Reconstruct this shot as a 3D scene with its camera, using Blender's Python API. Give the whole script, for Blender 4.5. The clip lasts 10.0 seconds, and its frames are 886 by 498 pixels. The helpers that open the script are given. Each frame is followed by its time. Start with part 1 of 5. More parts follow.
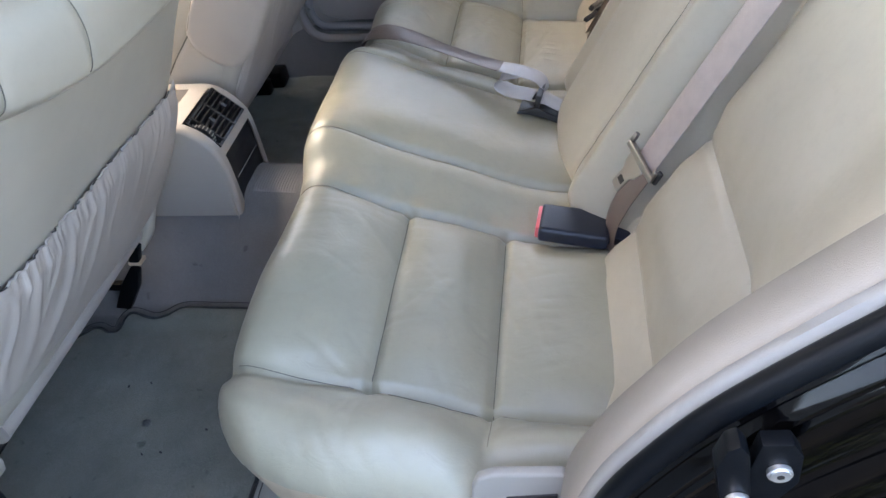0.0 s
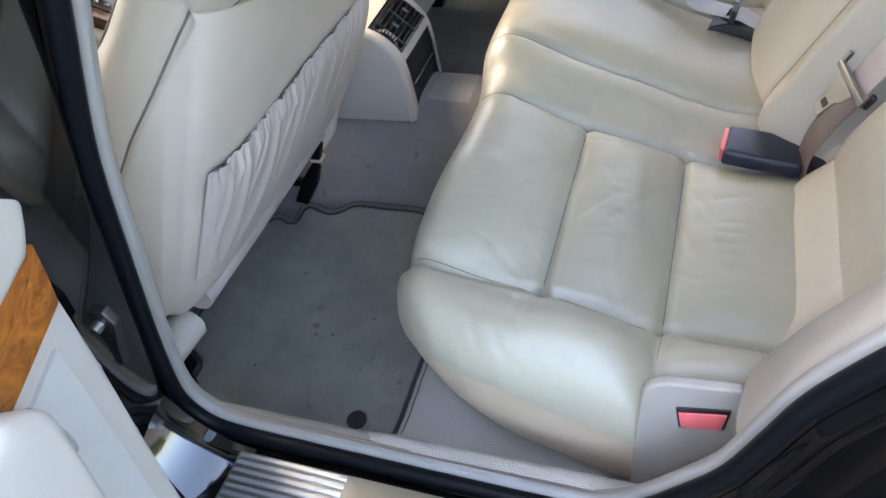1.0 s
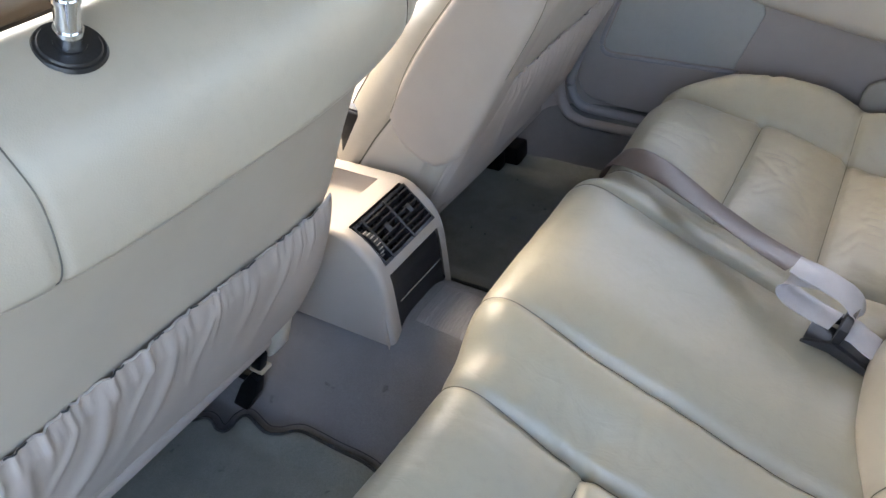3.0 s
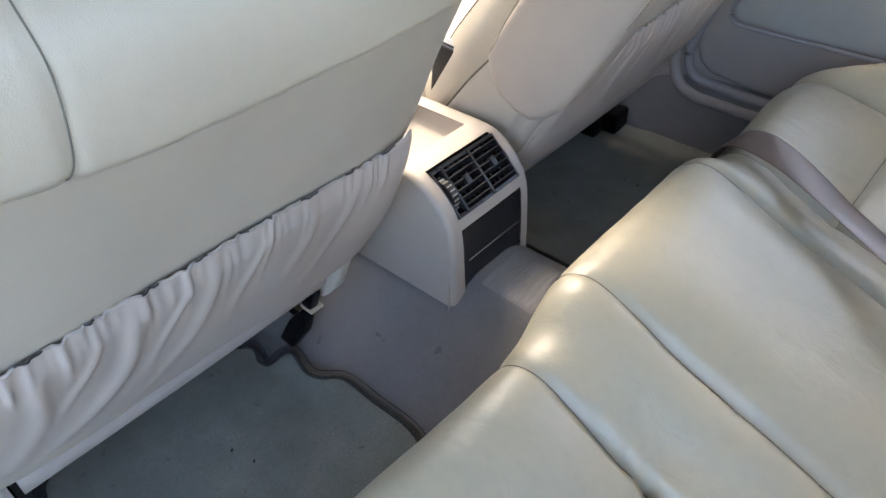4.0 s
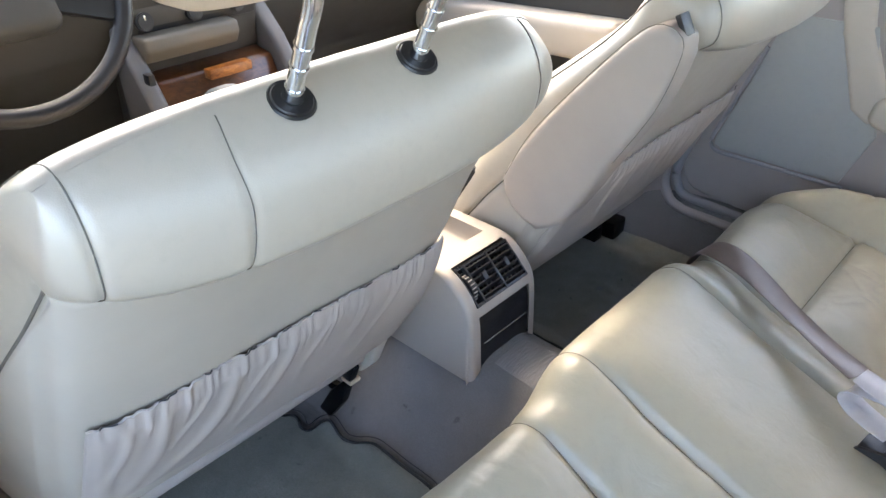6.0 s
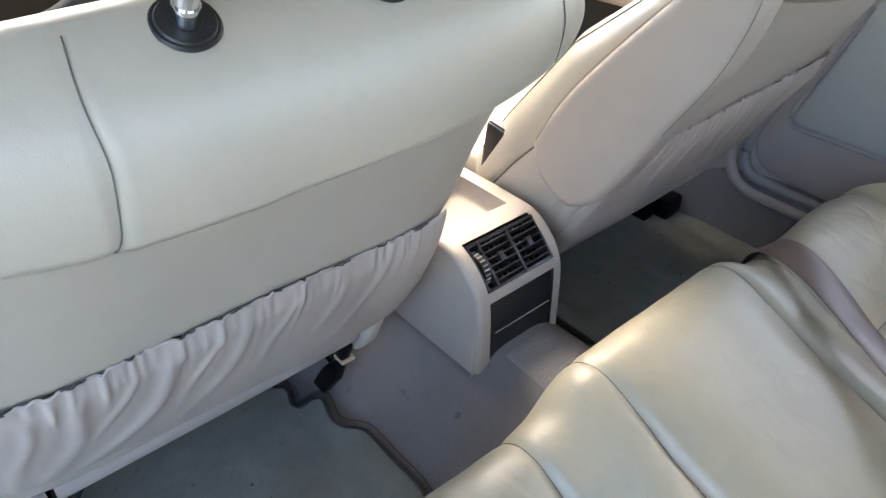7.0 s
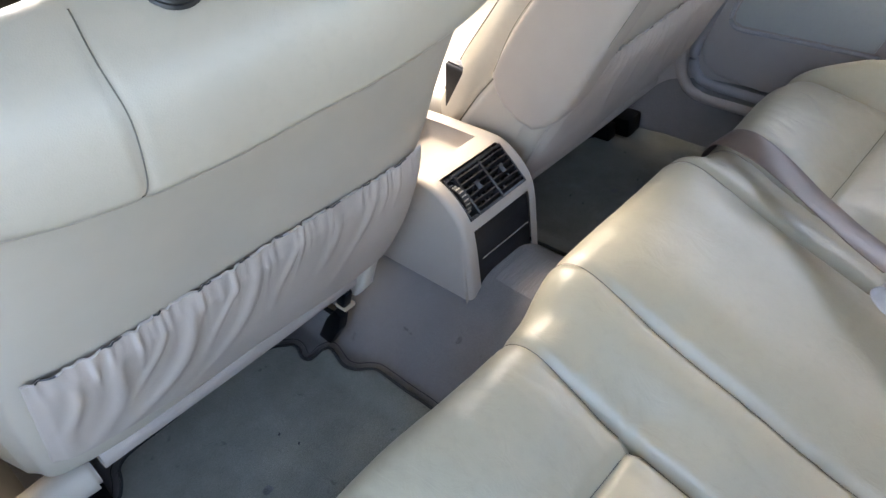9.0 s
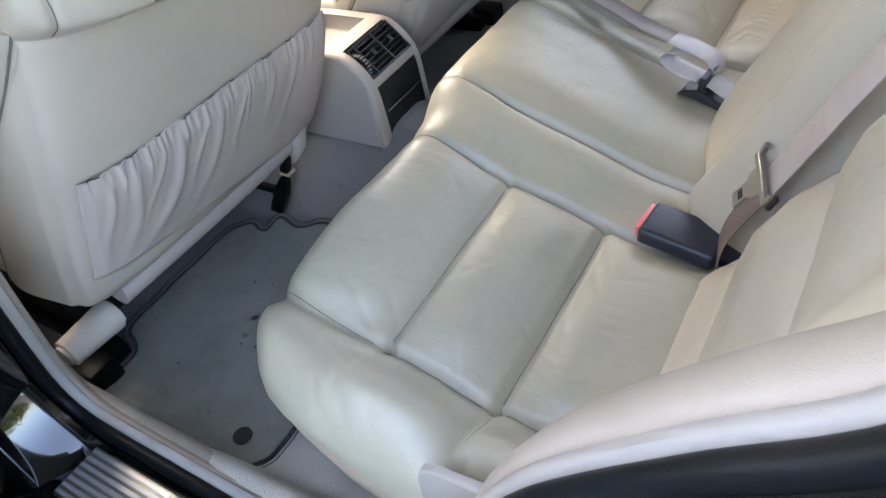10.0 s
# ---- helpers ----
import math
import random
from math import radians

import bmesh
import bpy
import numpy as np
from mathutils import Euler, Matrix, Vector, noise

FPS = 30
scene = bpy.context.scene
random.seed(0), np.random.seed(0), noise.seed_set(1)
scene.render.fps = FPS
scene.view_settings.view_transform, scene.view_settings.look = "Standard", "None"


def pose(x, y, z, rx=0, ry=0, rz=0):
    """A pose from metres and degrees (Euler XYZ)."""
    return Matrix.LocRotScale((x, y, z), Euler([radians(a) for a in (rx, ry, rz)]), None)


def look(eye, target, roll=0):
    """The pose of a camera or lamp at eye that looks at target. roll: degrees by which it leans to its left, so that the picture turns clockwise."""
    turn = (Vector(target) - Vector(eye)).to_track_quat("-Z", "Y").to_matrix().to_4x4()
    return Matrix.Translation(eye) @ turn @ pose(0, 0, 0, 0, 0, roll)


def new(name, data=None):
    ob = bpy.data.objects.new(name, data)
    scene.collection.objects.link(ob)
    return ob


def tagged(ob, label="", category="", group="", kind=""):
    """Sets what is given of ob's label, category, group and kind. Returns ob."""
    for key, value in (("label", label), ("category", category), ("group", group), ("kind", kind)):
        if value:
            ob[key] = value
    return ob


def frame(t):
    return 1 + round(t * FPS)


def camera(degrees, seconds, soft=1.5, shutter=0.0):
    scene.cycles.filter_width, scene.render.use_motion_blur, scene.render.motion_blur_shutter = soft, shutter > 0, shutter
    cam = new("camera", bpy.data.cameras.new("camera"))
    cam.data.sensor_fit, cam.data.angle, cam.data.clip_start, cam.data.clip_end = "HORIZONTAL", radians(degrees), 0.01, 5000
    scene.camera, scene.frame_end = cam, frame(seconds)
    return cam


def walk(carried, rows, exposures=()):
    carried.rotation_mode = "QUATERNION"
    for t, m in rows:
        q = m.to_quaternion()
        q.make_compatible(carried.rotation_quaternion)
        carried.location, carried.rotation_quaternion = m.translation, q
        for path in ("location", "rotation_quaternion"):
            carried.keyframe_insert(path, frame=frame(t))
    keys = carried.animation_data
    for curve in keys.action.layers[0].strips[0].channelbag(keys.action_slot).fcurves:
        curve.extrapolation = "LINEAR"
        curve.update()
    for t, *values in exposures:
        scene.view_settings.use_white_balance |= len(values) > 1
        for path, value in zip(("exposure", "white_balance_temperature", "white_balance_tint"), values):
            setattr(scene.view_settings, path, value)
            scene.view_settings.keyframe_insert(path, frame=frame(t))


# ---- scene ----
cam = camera(63.7, 10.0)
PATH = [
    (0, (0.743, -1.085, 0.942), (0.436, 0.397, -0.366), -7.8),
    (0.5, (0.704, -1.116, 0.938), (0.177, 0.238, -0.436), -11.3),
    (1, (0.696, -1.128, 0.938), (0.035, 0.139, -0.461), -13.7),
    (1.5, (0.718, -1.142, 0.966), (-0.025, 0.135, -0.382), -15.5),
    (2, (0.743, -1.124, 0.99), (-0.001, 0.231, -0.279), -15.1),
    (2.5, (0.746, -0.954, 0.991), (0.006, 0.481, -0.189), -10.4),
    (2.7, (0.723, -0.823, 0.953), (-0.047, 0.621, -0.196), -7.7),
    (3, (0.679, -0.666, 0.902), (-0.24, 0.639, -0.302), -6.3),
    (3.2, (0.654, -0.626, 0.893), (-0.32, 0.594, -0.357), -5.1),
    (4.3, (0.628, -0.61, 0.839), (-0.409, 0.521, -0.444), -1.8),
    (4.5, (0.637, -0.604, 0.857), (-0.413, 0.526, -0.416), -2.1),
    (5, (0.716, -0.719, 0.873), (-0.253, 0.483, -0.398), -2.1),
    (5.5, (0.782, -0.83, 0.947), (-0.288, 0.426, -0.183), -3.7),
    (5.7, (0.766, -0.815, 0.977), (-0.351, 0.464, -0.08), -2.3),
    (6.8, (0.669, -0.591, 0.891), (-0.54, 0.495, -0.275), 0.7),
    (7, (0.676, -0.601, 0.9), (-0.545, 0.462, -0.274), 0.5),
    (7.5, (0.658, -0.611, 0.903), (-0.568, 0.449, -0.269), 0.3),
    (8, (0.66, -0.608, 0.896), (-0.497, 0.412, -0.377), -1.7),
    (8.5, (0.664, -0.611, 0.89), (-0.444, 0.352, -0.468), -5.4),
    (9, (0.725, -0.657, 0.905), (-0.414, 0.403, -0.352), -7.1),
    (9.5, (0.834, -0.854, 0.913), (-0.23, 0.26, -0.362), -8.6),
    (10, (0.961, -0.952, 0.915), (0.01, 0.191, -0.422), -13.3),
]
walk(cam, [(t, look(eye, target, roll)) for t, eye, target, roll in PATH], [(0.0, 3.58, 6880, 12.6), (0.8, 3.84, 7150, 12.6), (2.2, 3.82, 7150, 12.6), (3.0, 3.72, 7050, 12.6), (4.5, 3.87, 7050, 12.6), (5.5, 3.93, 6990, 12.6), (7.5, 3.80, 7050, 12.6), (9.5, 3.86, 7050, 12.6), (10.0, 3.74, 7100, 12.6)])

# ---- light: daylight through the windows and the open rear door ----
SUN_ELEV, SUN_AZ = 50.0, 155.0
world = bpy.data.worlds.new("world")
scene.world = world
world.use_nodes = True
wn = world.node_tree
sky = wn.nodes.new("ShaderNodeTexSky")
sky.sky_type = "NISHITA"
sky.sun_disc = False
sky.sun_elevation, sky.sun_rotation = radians(SUN_ELEV), radians(90 - SUN_AZ)
sky.air_density, sky.dust_density = 0.9, 3.4
wn.nodes["Background"].inputs["Strength"].default_value = 0.19
wn.links.new(sky.outputs["Color"], wn.nodes["Background"].inputs["Color"])
sun = new("sun", bpy.data.lights.new("sun", "SUN"))
sun.data.energy, sun.data.angle, sun.data.color = 0.42, radians(50), (1.0, 0.79, 0.53)
sun_way = Vector((math.cos(radians(SUN_AZ)) * math.cos(radians(SUN_ELEV)), math.sin(radians(SUN_AZ)) * math.cos(radians(SUN_ELEV)), math.sin(radians(SUN_ELEV))))
sun.matrix_world = look(sun_way * 10, (0, 0, 0))


# ---- materials ----
def shader(name):
    m = bpy.data.materials.new(name)
    m.use_nodes = True
    n = m.node_tree
    return m, n, n.nodes["Principled BSDF"]


def mixed(n, fac, a, b):
    x = n.nodes.new("ShaderNodeMix")
    x.data_type = "RGBA"
    if isinstance(fac, float):
        x.inputs[0].default_value = fac
    else:
        n.links.new(fac, x.inputs[0])
    for i, c in ((6, a), (7, b)):
        if isinstance(c, tuple):
            x.inputs[i].default_value = (*c, 1)
        else:
            n.links.new(c, x.inputs[i])
    return x.outputs[2]


def coords(n, scale=(1, 1, 1)):
    c = n.nodes.new("ShaderNodeTexCoord")
    mp = n.nodes.new("ShaderNodeMapping")
    mp.inputs["Scale"].default_value = scale
    n.links.new(c.outputs["Object"], mp.inputs["Vector"])
    return mp.outputs["Vector"]


def noise_tex(n, vec, scale, detail=3.0, rough=0.55, distort=0.0):
    t = n.nodes.new("ShaderNodeTexNoise")
    t.inputs["Scale"].default_value, t.inputs["Detail"].default_value = scale, detail
    t.inputs["Roughness"].default_value, t.inputs["Distortion"].default_value = rough, distort
    n.links.new(vec, t.inputs["Vector"])
    return t.outputs["Fac"]


def ramp(n, fac, lo, hi):
    r = n.nodes.new("ShaderNodeMapRange")
    r.inputs["From Min"].default_value, r.inputs["From Max"].default_value = lo, hi
    n.links.new(fac, r.inputs["Value"])
    return r.outputs["Result"]


def bump(n, bs, heights):
    """heights: (socket, strength, distance), one upon another."""
    last = None
    for h, s, d in heights:
        b = n.nodes.new("ShaderNodeBump")
        b.inputs["Strength"].default_value, b.inputs["Distance"].default_value = s, d
        n.links.new(h, b.inputs["Height"])
        if last:
            n.links.new(last, b.inputs["Normal"])
        last = b.outputs["Normal"]
    n.links.new(last, bs.inputs["Normal"])


def leather(name, col, worn, rough=0.42, crease=0.35, cells=620, grain=0.12, coat=0.5, polish=0.42):
    m, n, bs = shader(name)
    v = coords(n)
    big = noise_tex(n, v, 7, 4, 0.6)
    fine = noise_tex(n, v, 90, 4, 0.6)
    c = mixed(n, ramp(n, big, 0.4, 0.75), col, worn)
    c = mixed(n, ramp(n, fine, 0.5, 1.0), c, tuple(k * 0.93 for k in col))
    n.links.new(c, bs.inputs["Base Color"])
    cell = n.nodes.new("ShaderNodeTexVoronoi")
    cell.feature = "DISTANCE_TO_EDGE"
    cell.inputs["Scale"].default_value = cells
    n.links.new(v, cell.inputs["Vector"])
    folds = noise_tex(n, coords(n, (1, 1.6, 1)), 26, 5, 0.62, 1.1)
    bump(n, bs, [(folds, crease, 0.004), (ramp(n, cell.outputs["Distance"], 0.0, 0.25), grain, 0.0006)])
    r = n.nodes.new("ShaderNodeMapRange")
    r.inputs["To Min"].default_value, r.inputs["To Max"].default_value = rough - 0.03, rough + 0.05
    n.links.new(fine, r.inputs["Value"])
    n.links.new(r.outputs["Result"], bs.inputs["Roughness"])
    bs.inputs["Specular IOR Level"].default_value = 0.55
    bs.inputs["Coat Weight"].default_value, bs.inputs["Coat Roughness"].default_value = coat, polish
    return m


def carpet(name, col, dark, scale=900):
    m, n, bs = shader(name)
    v = coords(n)
    c = mixed(n, ramp(n, noise_tex(n, v, 9, 5, 0.65), 0.35, 0.7), dark, col)
    c = mixed(n, ramp(n, noise_tex(n, v, scale, 2), 0.3, 0.75), tuple(k * 0.55 for k in dark), c)
    spots = ramp(n, noise_tex(n, v, 45, 2, 0.4), 0.72, 0.76)
    c = mixed(n, spots, c, tuple(k * 0.55 for k in dark))
    n.links.new(c, bs.inputs["Base Color"])
    bump(n, bs, [(noise_tex(n, v, 30, 4), 0.35, 0.004), (noise_tex(n, v, scale, 2), 0.9, 0.002)])
    bs.inputs["Roughness"].default_value = 0.95
    bs.inputs["Sheen Weight"].default_value = 0.25
    bs.inputs["Specular IOR Level"].default_value = 0.15
    return m


def plastic(name, col, rough=0.5, grain=0.15, scale=700, vary=0.1, metal=0.0, coat=0.0):
    m, n, bs = shader(name)
    v = coords(n)
    c = mixed(n, ramp(n, noise_tex(n, v, 11, 4), 0.3, 0.75), tuple(k * (1 - vary) for k in col), tuple(min(1, k * (1 + vary)) for k in col))
    n.links.new(c, bs.inputs["Base Color"])
    r = n.nodes.new("ShaderNodeMapRange")
    r.inputs["To Min"].default_value, r.inputs["To Max"].default_value = max(0.02, rough - 0.08), rough + 0.08
    n.links.new(noise_tex(n, v, 35, 4), r.inputs["Value"])
    n.links.new(r.outputs["Result"], bs.inputs["Roughness"])
    bs.inputs["Metallic"].default_value = metal
    bs.inputs["Coat Weight"].default_value = coat
    bs.inputs["Coat Roughness"].default_value = 0.03
    if grain:
        bump(n, bs, [(noise_tex(n, v, scale, 3), grain, 0.001)])
    return m


def weave(name, col):
    m, n, bs = shader(name)
    v = coords(n)
    w = n.nodes.new("ShaderNodeTexWave")
    w.inputs["Scale"].default_value, w.inputs["Distortion"].default_value = 260, 0.4
    n.links.new(v, w.inputs["Vector"])
    n.links.new(mixed(n, ramp(n, noise_tex(n, v, 40, 3), 0.3, 0.7), tuple(k * 0.85 for k in col), col), bs.inputs["Base Color"])
    bump(n, bs, [(w.outputs["Fac"], 0.25, 0.0008)])
    bs.inputs["Roughness"].default_value = 0.36
    bs.inputs["Specular IOR Level"].default_value = 0.8
    return m


def burl(name, dark=(0.17, 0.04, 0.006), light=(0.55, 0.19, 0.03)):
    m, n, bs = shader(name)
    v = coords(n, (1, 1, 2.2))
    swirl = noise_tex(n, v, 22, 8, 0.65, 2.5)
    eyes = noise_tex(n, v, 85, 3, 0.5, 1.0)
    c = mixed(n, ramp(n, swirl, 0.3, 0.7), dark, light)
    c = mixed(n, ramp(n, eyes, 0.62, 0.72), c, (0.10, 0.03, 0.008))
    n.links.new(c, bs.inputs["Base Color"])
    bs.inputs["Roughness"].default_value = 0.3
    bs.inputs["Coat Weight"].default_value, bs.inputs["Coat Roughness"].default_value = 0.4, 0.08
    return m


def brushed(name, col, rough=0.3):
    m, n, bs = shader(name)
    f = noise_tex(n, coords(n, (4, 300, 300)), 8, 3)
    n.links.new(mixed(n, f, tuple(k * 0.75 for k in col), col), bs.inputs["Base Color"])
    bs.inputs["Metallic"].default_value, bs.inputs["Roughness"].default_value = 1.0, rough
    bump(n, bs, [(f, 0.1, 0.0005)])
    return m


def glass_mat(name, tint):
    m, n, bs = shader(name)
    bs.inputs["Base Color"].default_value = (*tint, 1)
    bs.inputs["Transmission Weight"].default_value, bs.inputs["Roughness"].default_value = 1.0, 0.02
    bs.inputs["IOR"].default_value = 1.45
    return m


LEATHER = leather("bench_leather", (0.353, 0.323, 0.232), (0.392, 0.358, 0.257), 0.40, 0.30, coat=1.0, polish=0.50)
REAR_LEATHER = leather("backrest_leather", (0.455, 0.398, 0.302), (0.49, 0.43, 0.33), 0.42, 0.12)
SEAT_LEATHER = leather("seat_leather", (0.422, 0.374, 0.302), (0.457, 0.408, 0.330), 0.38, 0.05, coat=1.0, polish=0.40)
TAN = leather("tan_leather", (0.56, 0.44, 0.31), (0.60, 0.48, 0.35), 0.5, 0.12)
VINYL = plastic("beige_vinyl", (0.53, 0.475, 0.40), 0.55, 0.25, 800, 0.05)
BACK_VINYL = plastic("seat_back_vinyl", (0.45, 0.402, 0.338), 0.5, 0.2, 800, 0.05)
POCKET = plastic("pocket_cloth", (0.425, 0.370, 0.330), 0.7, 0.5, 1200, 0.07)
WELT = plastic("welt_trim", (0.235, 0.222, 0.207), 0.6, 0.3, 900, 0.05)
CONSOLE = plastic("console_plastic", (0.375, 0.332, 0.29), 0.5, 0.45, 900, 0.04)
GREYTRIM = plastic("grey_trim", (0.345, 0.318, 0.278), 0.55, 0.3, 900, 0.05)
DOORLEATHER = leather("door_card_leather", (0.35, 0.352, 0.335), (0.38, 0.38, 0.36), 0.5, 0.1)
DOOR_INSET = leather("door_inset_leather", (0.47, 0.46, 0.43), (0.50, 0.49, 0.455), 0.45, 0.1)
MAT = carpet("mat_carpet", (0.40, 0.402, 0.338), (0.25, 0.255, 0.214))
MAT_EDGE = carpet("mat_binding", (0.055, 0.058, 0.056), (0.035, 0.038, 0.036))
# pinkish beige of the armrest, darkened for the shade it stands in
ARM_VINYL_SHADED = plastic("armrest_vinyl_shaded", (0.39, 0.335, 0.29), 0.5, 0.25, 800, 0.05)
DOOR_PALE = plastic("door_pale_vinyl", (0.46, 0.43, 0.38), 0.5, 0.25, 800, 0.04)
FOOT_VINYL = leather("foot_vinyl", (0.48, 0.47, 0.43), (0.52, 0.51, 0.46), 0.5, 0.1, 260, 1.0)
DOOR_TAUPE = plastic("door_taupe", (0.35, 0.312, 0.292), 0.55, 0.3, 900, 0.05)
GREY_SEAL = plastic("grey_seal", (0.27, 0.265, 0.275), 0.6, 0.2, 700, 0.06)
CARPET = carpet("floor_carpet", (0.285, 0.278, 0.28), (0.22, 0.213, 0.214), 1100)
HEEL = plastic("ribbed_heel_pad", (0.225, 0.216, 0.216), 0.7, 0.4, 900, 0.06)
RUBBER = plastic("black_rubber", (0.0030, 0.0040, 0.0055), 0.42, 0.15, 500, 0.2)
BLACK = plastic("black_plastic", (0.014, 0.014, 0.016), 0.38, 0.25, 800, 0.2)
NAVY = plastic("buckle_plastic", (0.018, 0.022, 0.035), 0.35, 0.3, 900, 0.2)
# on the jamb the gloss is held down for the dark surroundings it mirrors
PAINT = plastic("black_paint", (0.0008, 0.0008, 0.001), 0.07, 0, 0, 0.1)
PAINT.node_tree.nodes["Principled BSDF"].inputs["Specular IOR Level"].default_value = 0.22
# lit copy of the black paint, brightened where it mirrors sky and hedge
PAINT_LIT = plastic("black_paint_lit", (0.0035, 0.0038, 0.004), 0.07, 0, 0, 0.1, coat=1.0)
RUBBER.node_tree.nodes["Principled BSDF"].inputs["Specular IOR Level"].default_value = 0.12
VENT = plastic("vent_plastic", (0.022, 0.022, 0.024), 0.30, 0.1, 800, 0.2)
CHROME = plastic("chrome", (0.80, 0.80, 0.80), 0.12, 0, 0, 0.03, 1.0)
STEEL = brushed("steel", (0.46, 0.44, 0.41), 0.36)
STEEL_DARK = brushed("dark_steel", (0.10, 0.10, 0.105), 0.4)
ALU = brushed("brushed_aluminium", (0.82, 0.83, 0.85), 0.45)
BLUE = plastic("blue_plastic", (0.10, 0.24, 0.70), 0.3, 0, 0, 0.05)
RED = plastic("red_plastic", (0.82, 0.16, 0.17), 0.3, 0, 0, 0.05)
BELT = weave("beige_webbing", (0.50, 0.41, 0.37))
BELT_BROWN = weave("brown_webbing", (0.15, 0.105, 0.085))
# pale copy for the lit loop of the lap belt
BELT_LIT = weave("lit_webbing", (0.52, 0.49, 0.48))
THREAD = plastic("seam_thread", (0.13, 0.12, 0.10), 0.8, 0.3, 900, 0.1)
SEAM_PALE = plastic("pale_seam_thread", (0.13, 0.118, 0.10), 0.8, 0.3, 900, 0.1)
# beige vinyl again, darkened to offset the sky light on the left side
VINYL_DIMMED = plastic("beige_vinyl_dimmed", (0.285, 0.247, 0.207), 0.55, 0.25, 800, 0.05)
WOOD = burl("burl_wood")
WOOD_DARK = burl("dark_burl_wood", (0.04, 0.012, 0.004), (0.14, 0.052, 0.017))
HEADLINER = carpet("headliner_cloth", (0.72, 0.69, 0.64), (0.66, 0.63, 0.58), 1400)
# trims of the dash, coloured dark as they lie in shade
SHELF_SHADED = plastic("shelf_trim_shaded", (0.135, 0.113, 0.085), 0.55, 0.3, 900, 0.06)
GAITER = plastic("gaiter_leather", (0.15, 0.16, 0.175), 0.5, 0.3, 700, 0.1)
DASH_TRIM = plastic("dash_trim", (0.115, 0.108, 0.104), 0.55, 0.3, 900, 0.06)
LEAF = plastic("hedge_leaf", (0.10, 0.125, 0.05), 0.5, 0, 0, 0.45)


def tinted(name, col, gloss=0.05):
    """Car glass: it dims what passes and mirrors a little."""
    m, n, bs = shader(name)
    tr, gl, mx = n.nodes.new("ShaderNodeBsdfTransparent"), n.nodes.new("ShaderNodeBsdfGlossy"), n.nodes.new("ShaderNodeMixShader")
    tr.inputs["Color"].default_value = (*col, 1)
    gl.inputs["Roughness"].default_value = 0.02
    mx.inputs[0].default_value = gloss
    n.links.new(tr.outputs[0], mx.inputs[1])
    n.links.new(gl.outputs[0], mx.inputs[2])
    n.links.new(mx.outputs[0], n.nodes["Material Output"].inputs["Surface"])
    return m


# dimming chosen to cut the daylight through single panes
DIMMER = tinted("dimmer_glass", (0.66, 0.67, 0.65))
DEEP_DIMMER = tinted("deep_dimmer_glass", (0.44, 0.45, 0.43))
CLEAR = tinted("clear_car_glass", (0.93, 0.93, 0.91))
GLASS = glass_mat("window_glass", (0.93, 0.97, 0.95))
# ground out of view, darkened for the shade that the jamb mirrors
CONCRETE_SHADED = carpet("concrete", (0.050, 0.049, 0.047), (0.040, 0.039, 0.037), 300)
# beige dash plastic with the shade of the unlit dash in its colour
DASH_SHADED = plastic("dash_plastic_shaded", (0.055, 0.051, 0.045), 0.6, 0.4, 900, 0.08)


# ---- mesh helpers ----
def group_of(name, label, category, at=(0, 0, 0), kind="", group=""):
    ob = new(name)
    ob.empty_display_size = 0.05
    ob.location = at
    return tagged(ob, label, category, group, kind)


def link_mesh(name, me, material, parent=None, label="", sharp=50):
    me.materials.clear()
    me.materials.append(material)
    me.shade_smooth()
    if sharp:
        me.set_sharp_from_angle(angle=radians(sharp))
    ob = new(name, me)
    if parent:
        ob.parent = parent
        up, off = parent, Vector()
        while up:
            off += up.location
            up = up.parent
        ob.location = -off
    if label:
        ob["label"] = label
    return ob


def part(name, bm, material, parent=None, label="", sharp=40):
    me = bpy.data.meshes.new(name)
    bmesh.ops.recalc_face_normals(bm, faces=bm.faces[:])
    bm.to_mesh(me)
    bm.free()
    return link_mesh(name, me, material, parent, label, sharp)


def grid_faces(nu, nv, cu=False, cv=False):
    fu, fv = (nu if cu else nu - 1), (nv if cv else nv - 1)
    i, j = np.meshgrid(np.arange(fu), np.arange(fv), indexing="ij")
    a = i * nv + j
    b = ((i + 1) % nu) * nv + j
    c = ((i + 1) % nu) * nv + (j + 1) % nv
    d = i * nv + (j + 1) % nv
    return np.stack([a, b, c, d], -1).reshape(-1, 4)


def sheet(name, P, material, parent=None, label="", cu=False, cv=False, faces=None, flip=False, sharp=0):
    """A mesh from a grid of places P[u, v]; faces picks some of the grid's faces."""
    nu, nv = P.shape[:2]
    F = grid_faces(nu, nv, cu, cv)
    if faces is not None:
        F = F[faces.ravel()]
    if flip:
        F = F[:, ::-1]
    used = np.unique(F)
    back = np.zeros(nu * nv, int)
    back[used] = np.arange(len(used))
    me = bpy.data.meshes.new(name)
    me.from_pydata(P.reshape(-1, 3)[used].tolist(), [], back[F].tolist())
    me.update()
    return link_mesh(name, me, material, parent, label, sharp)


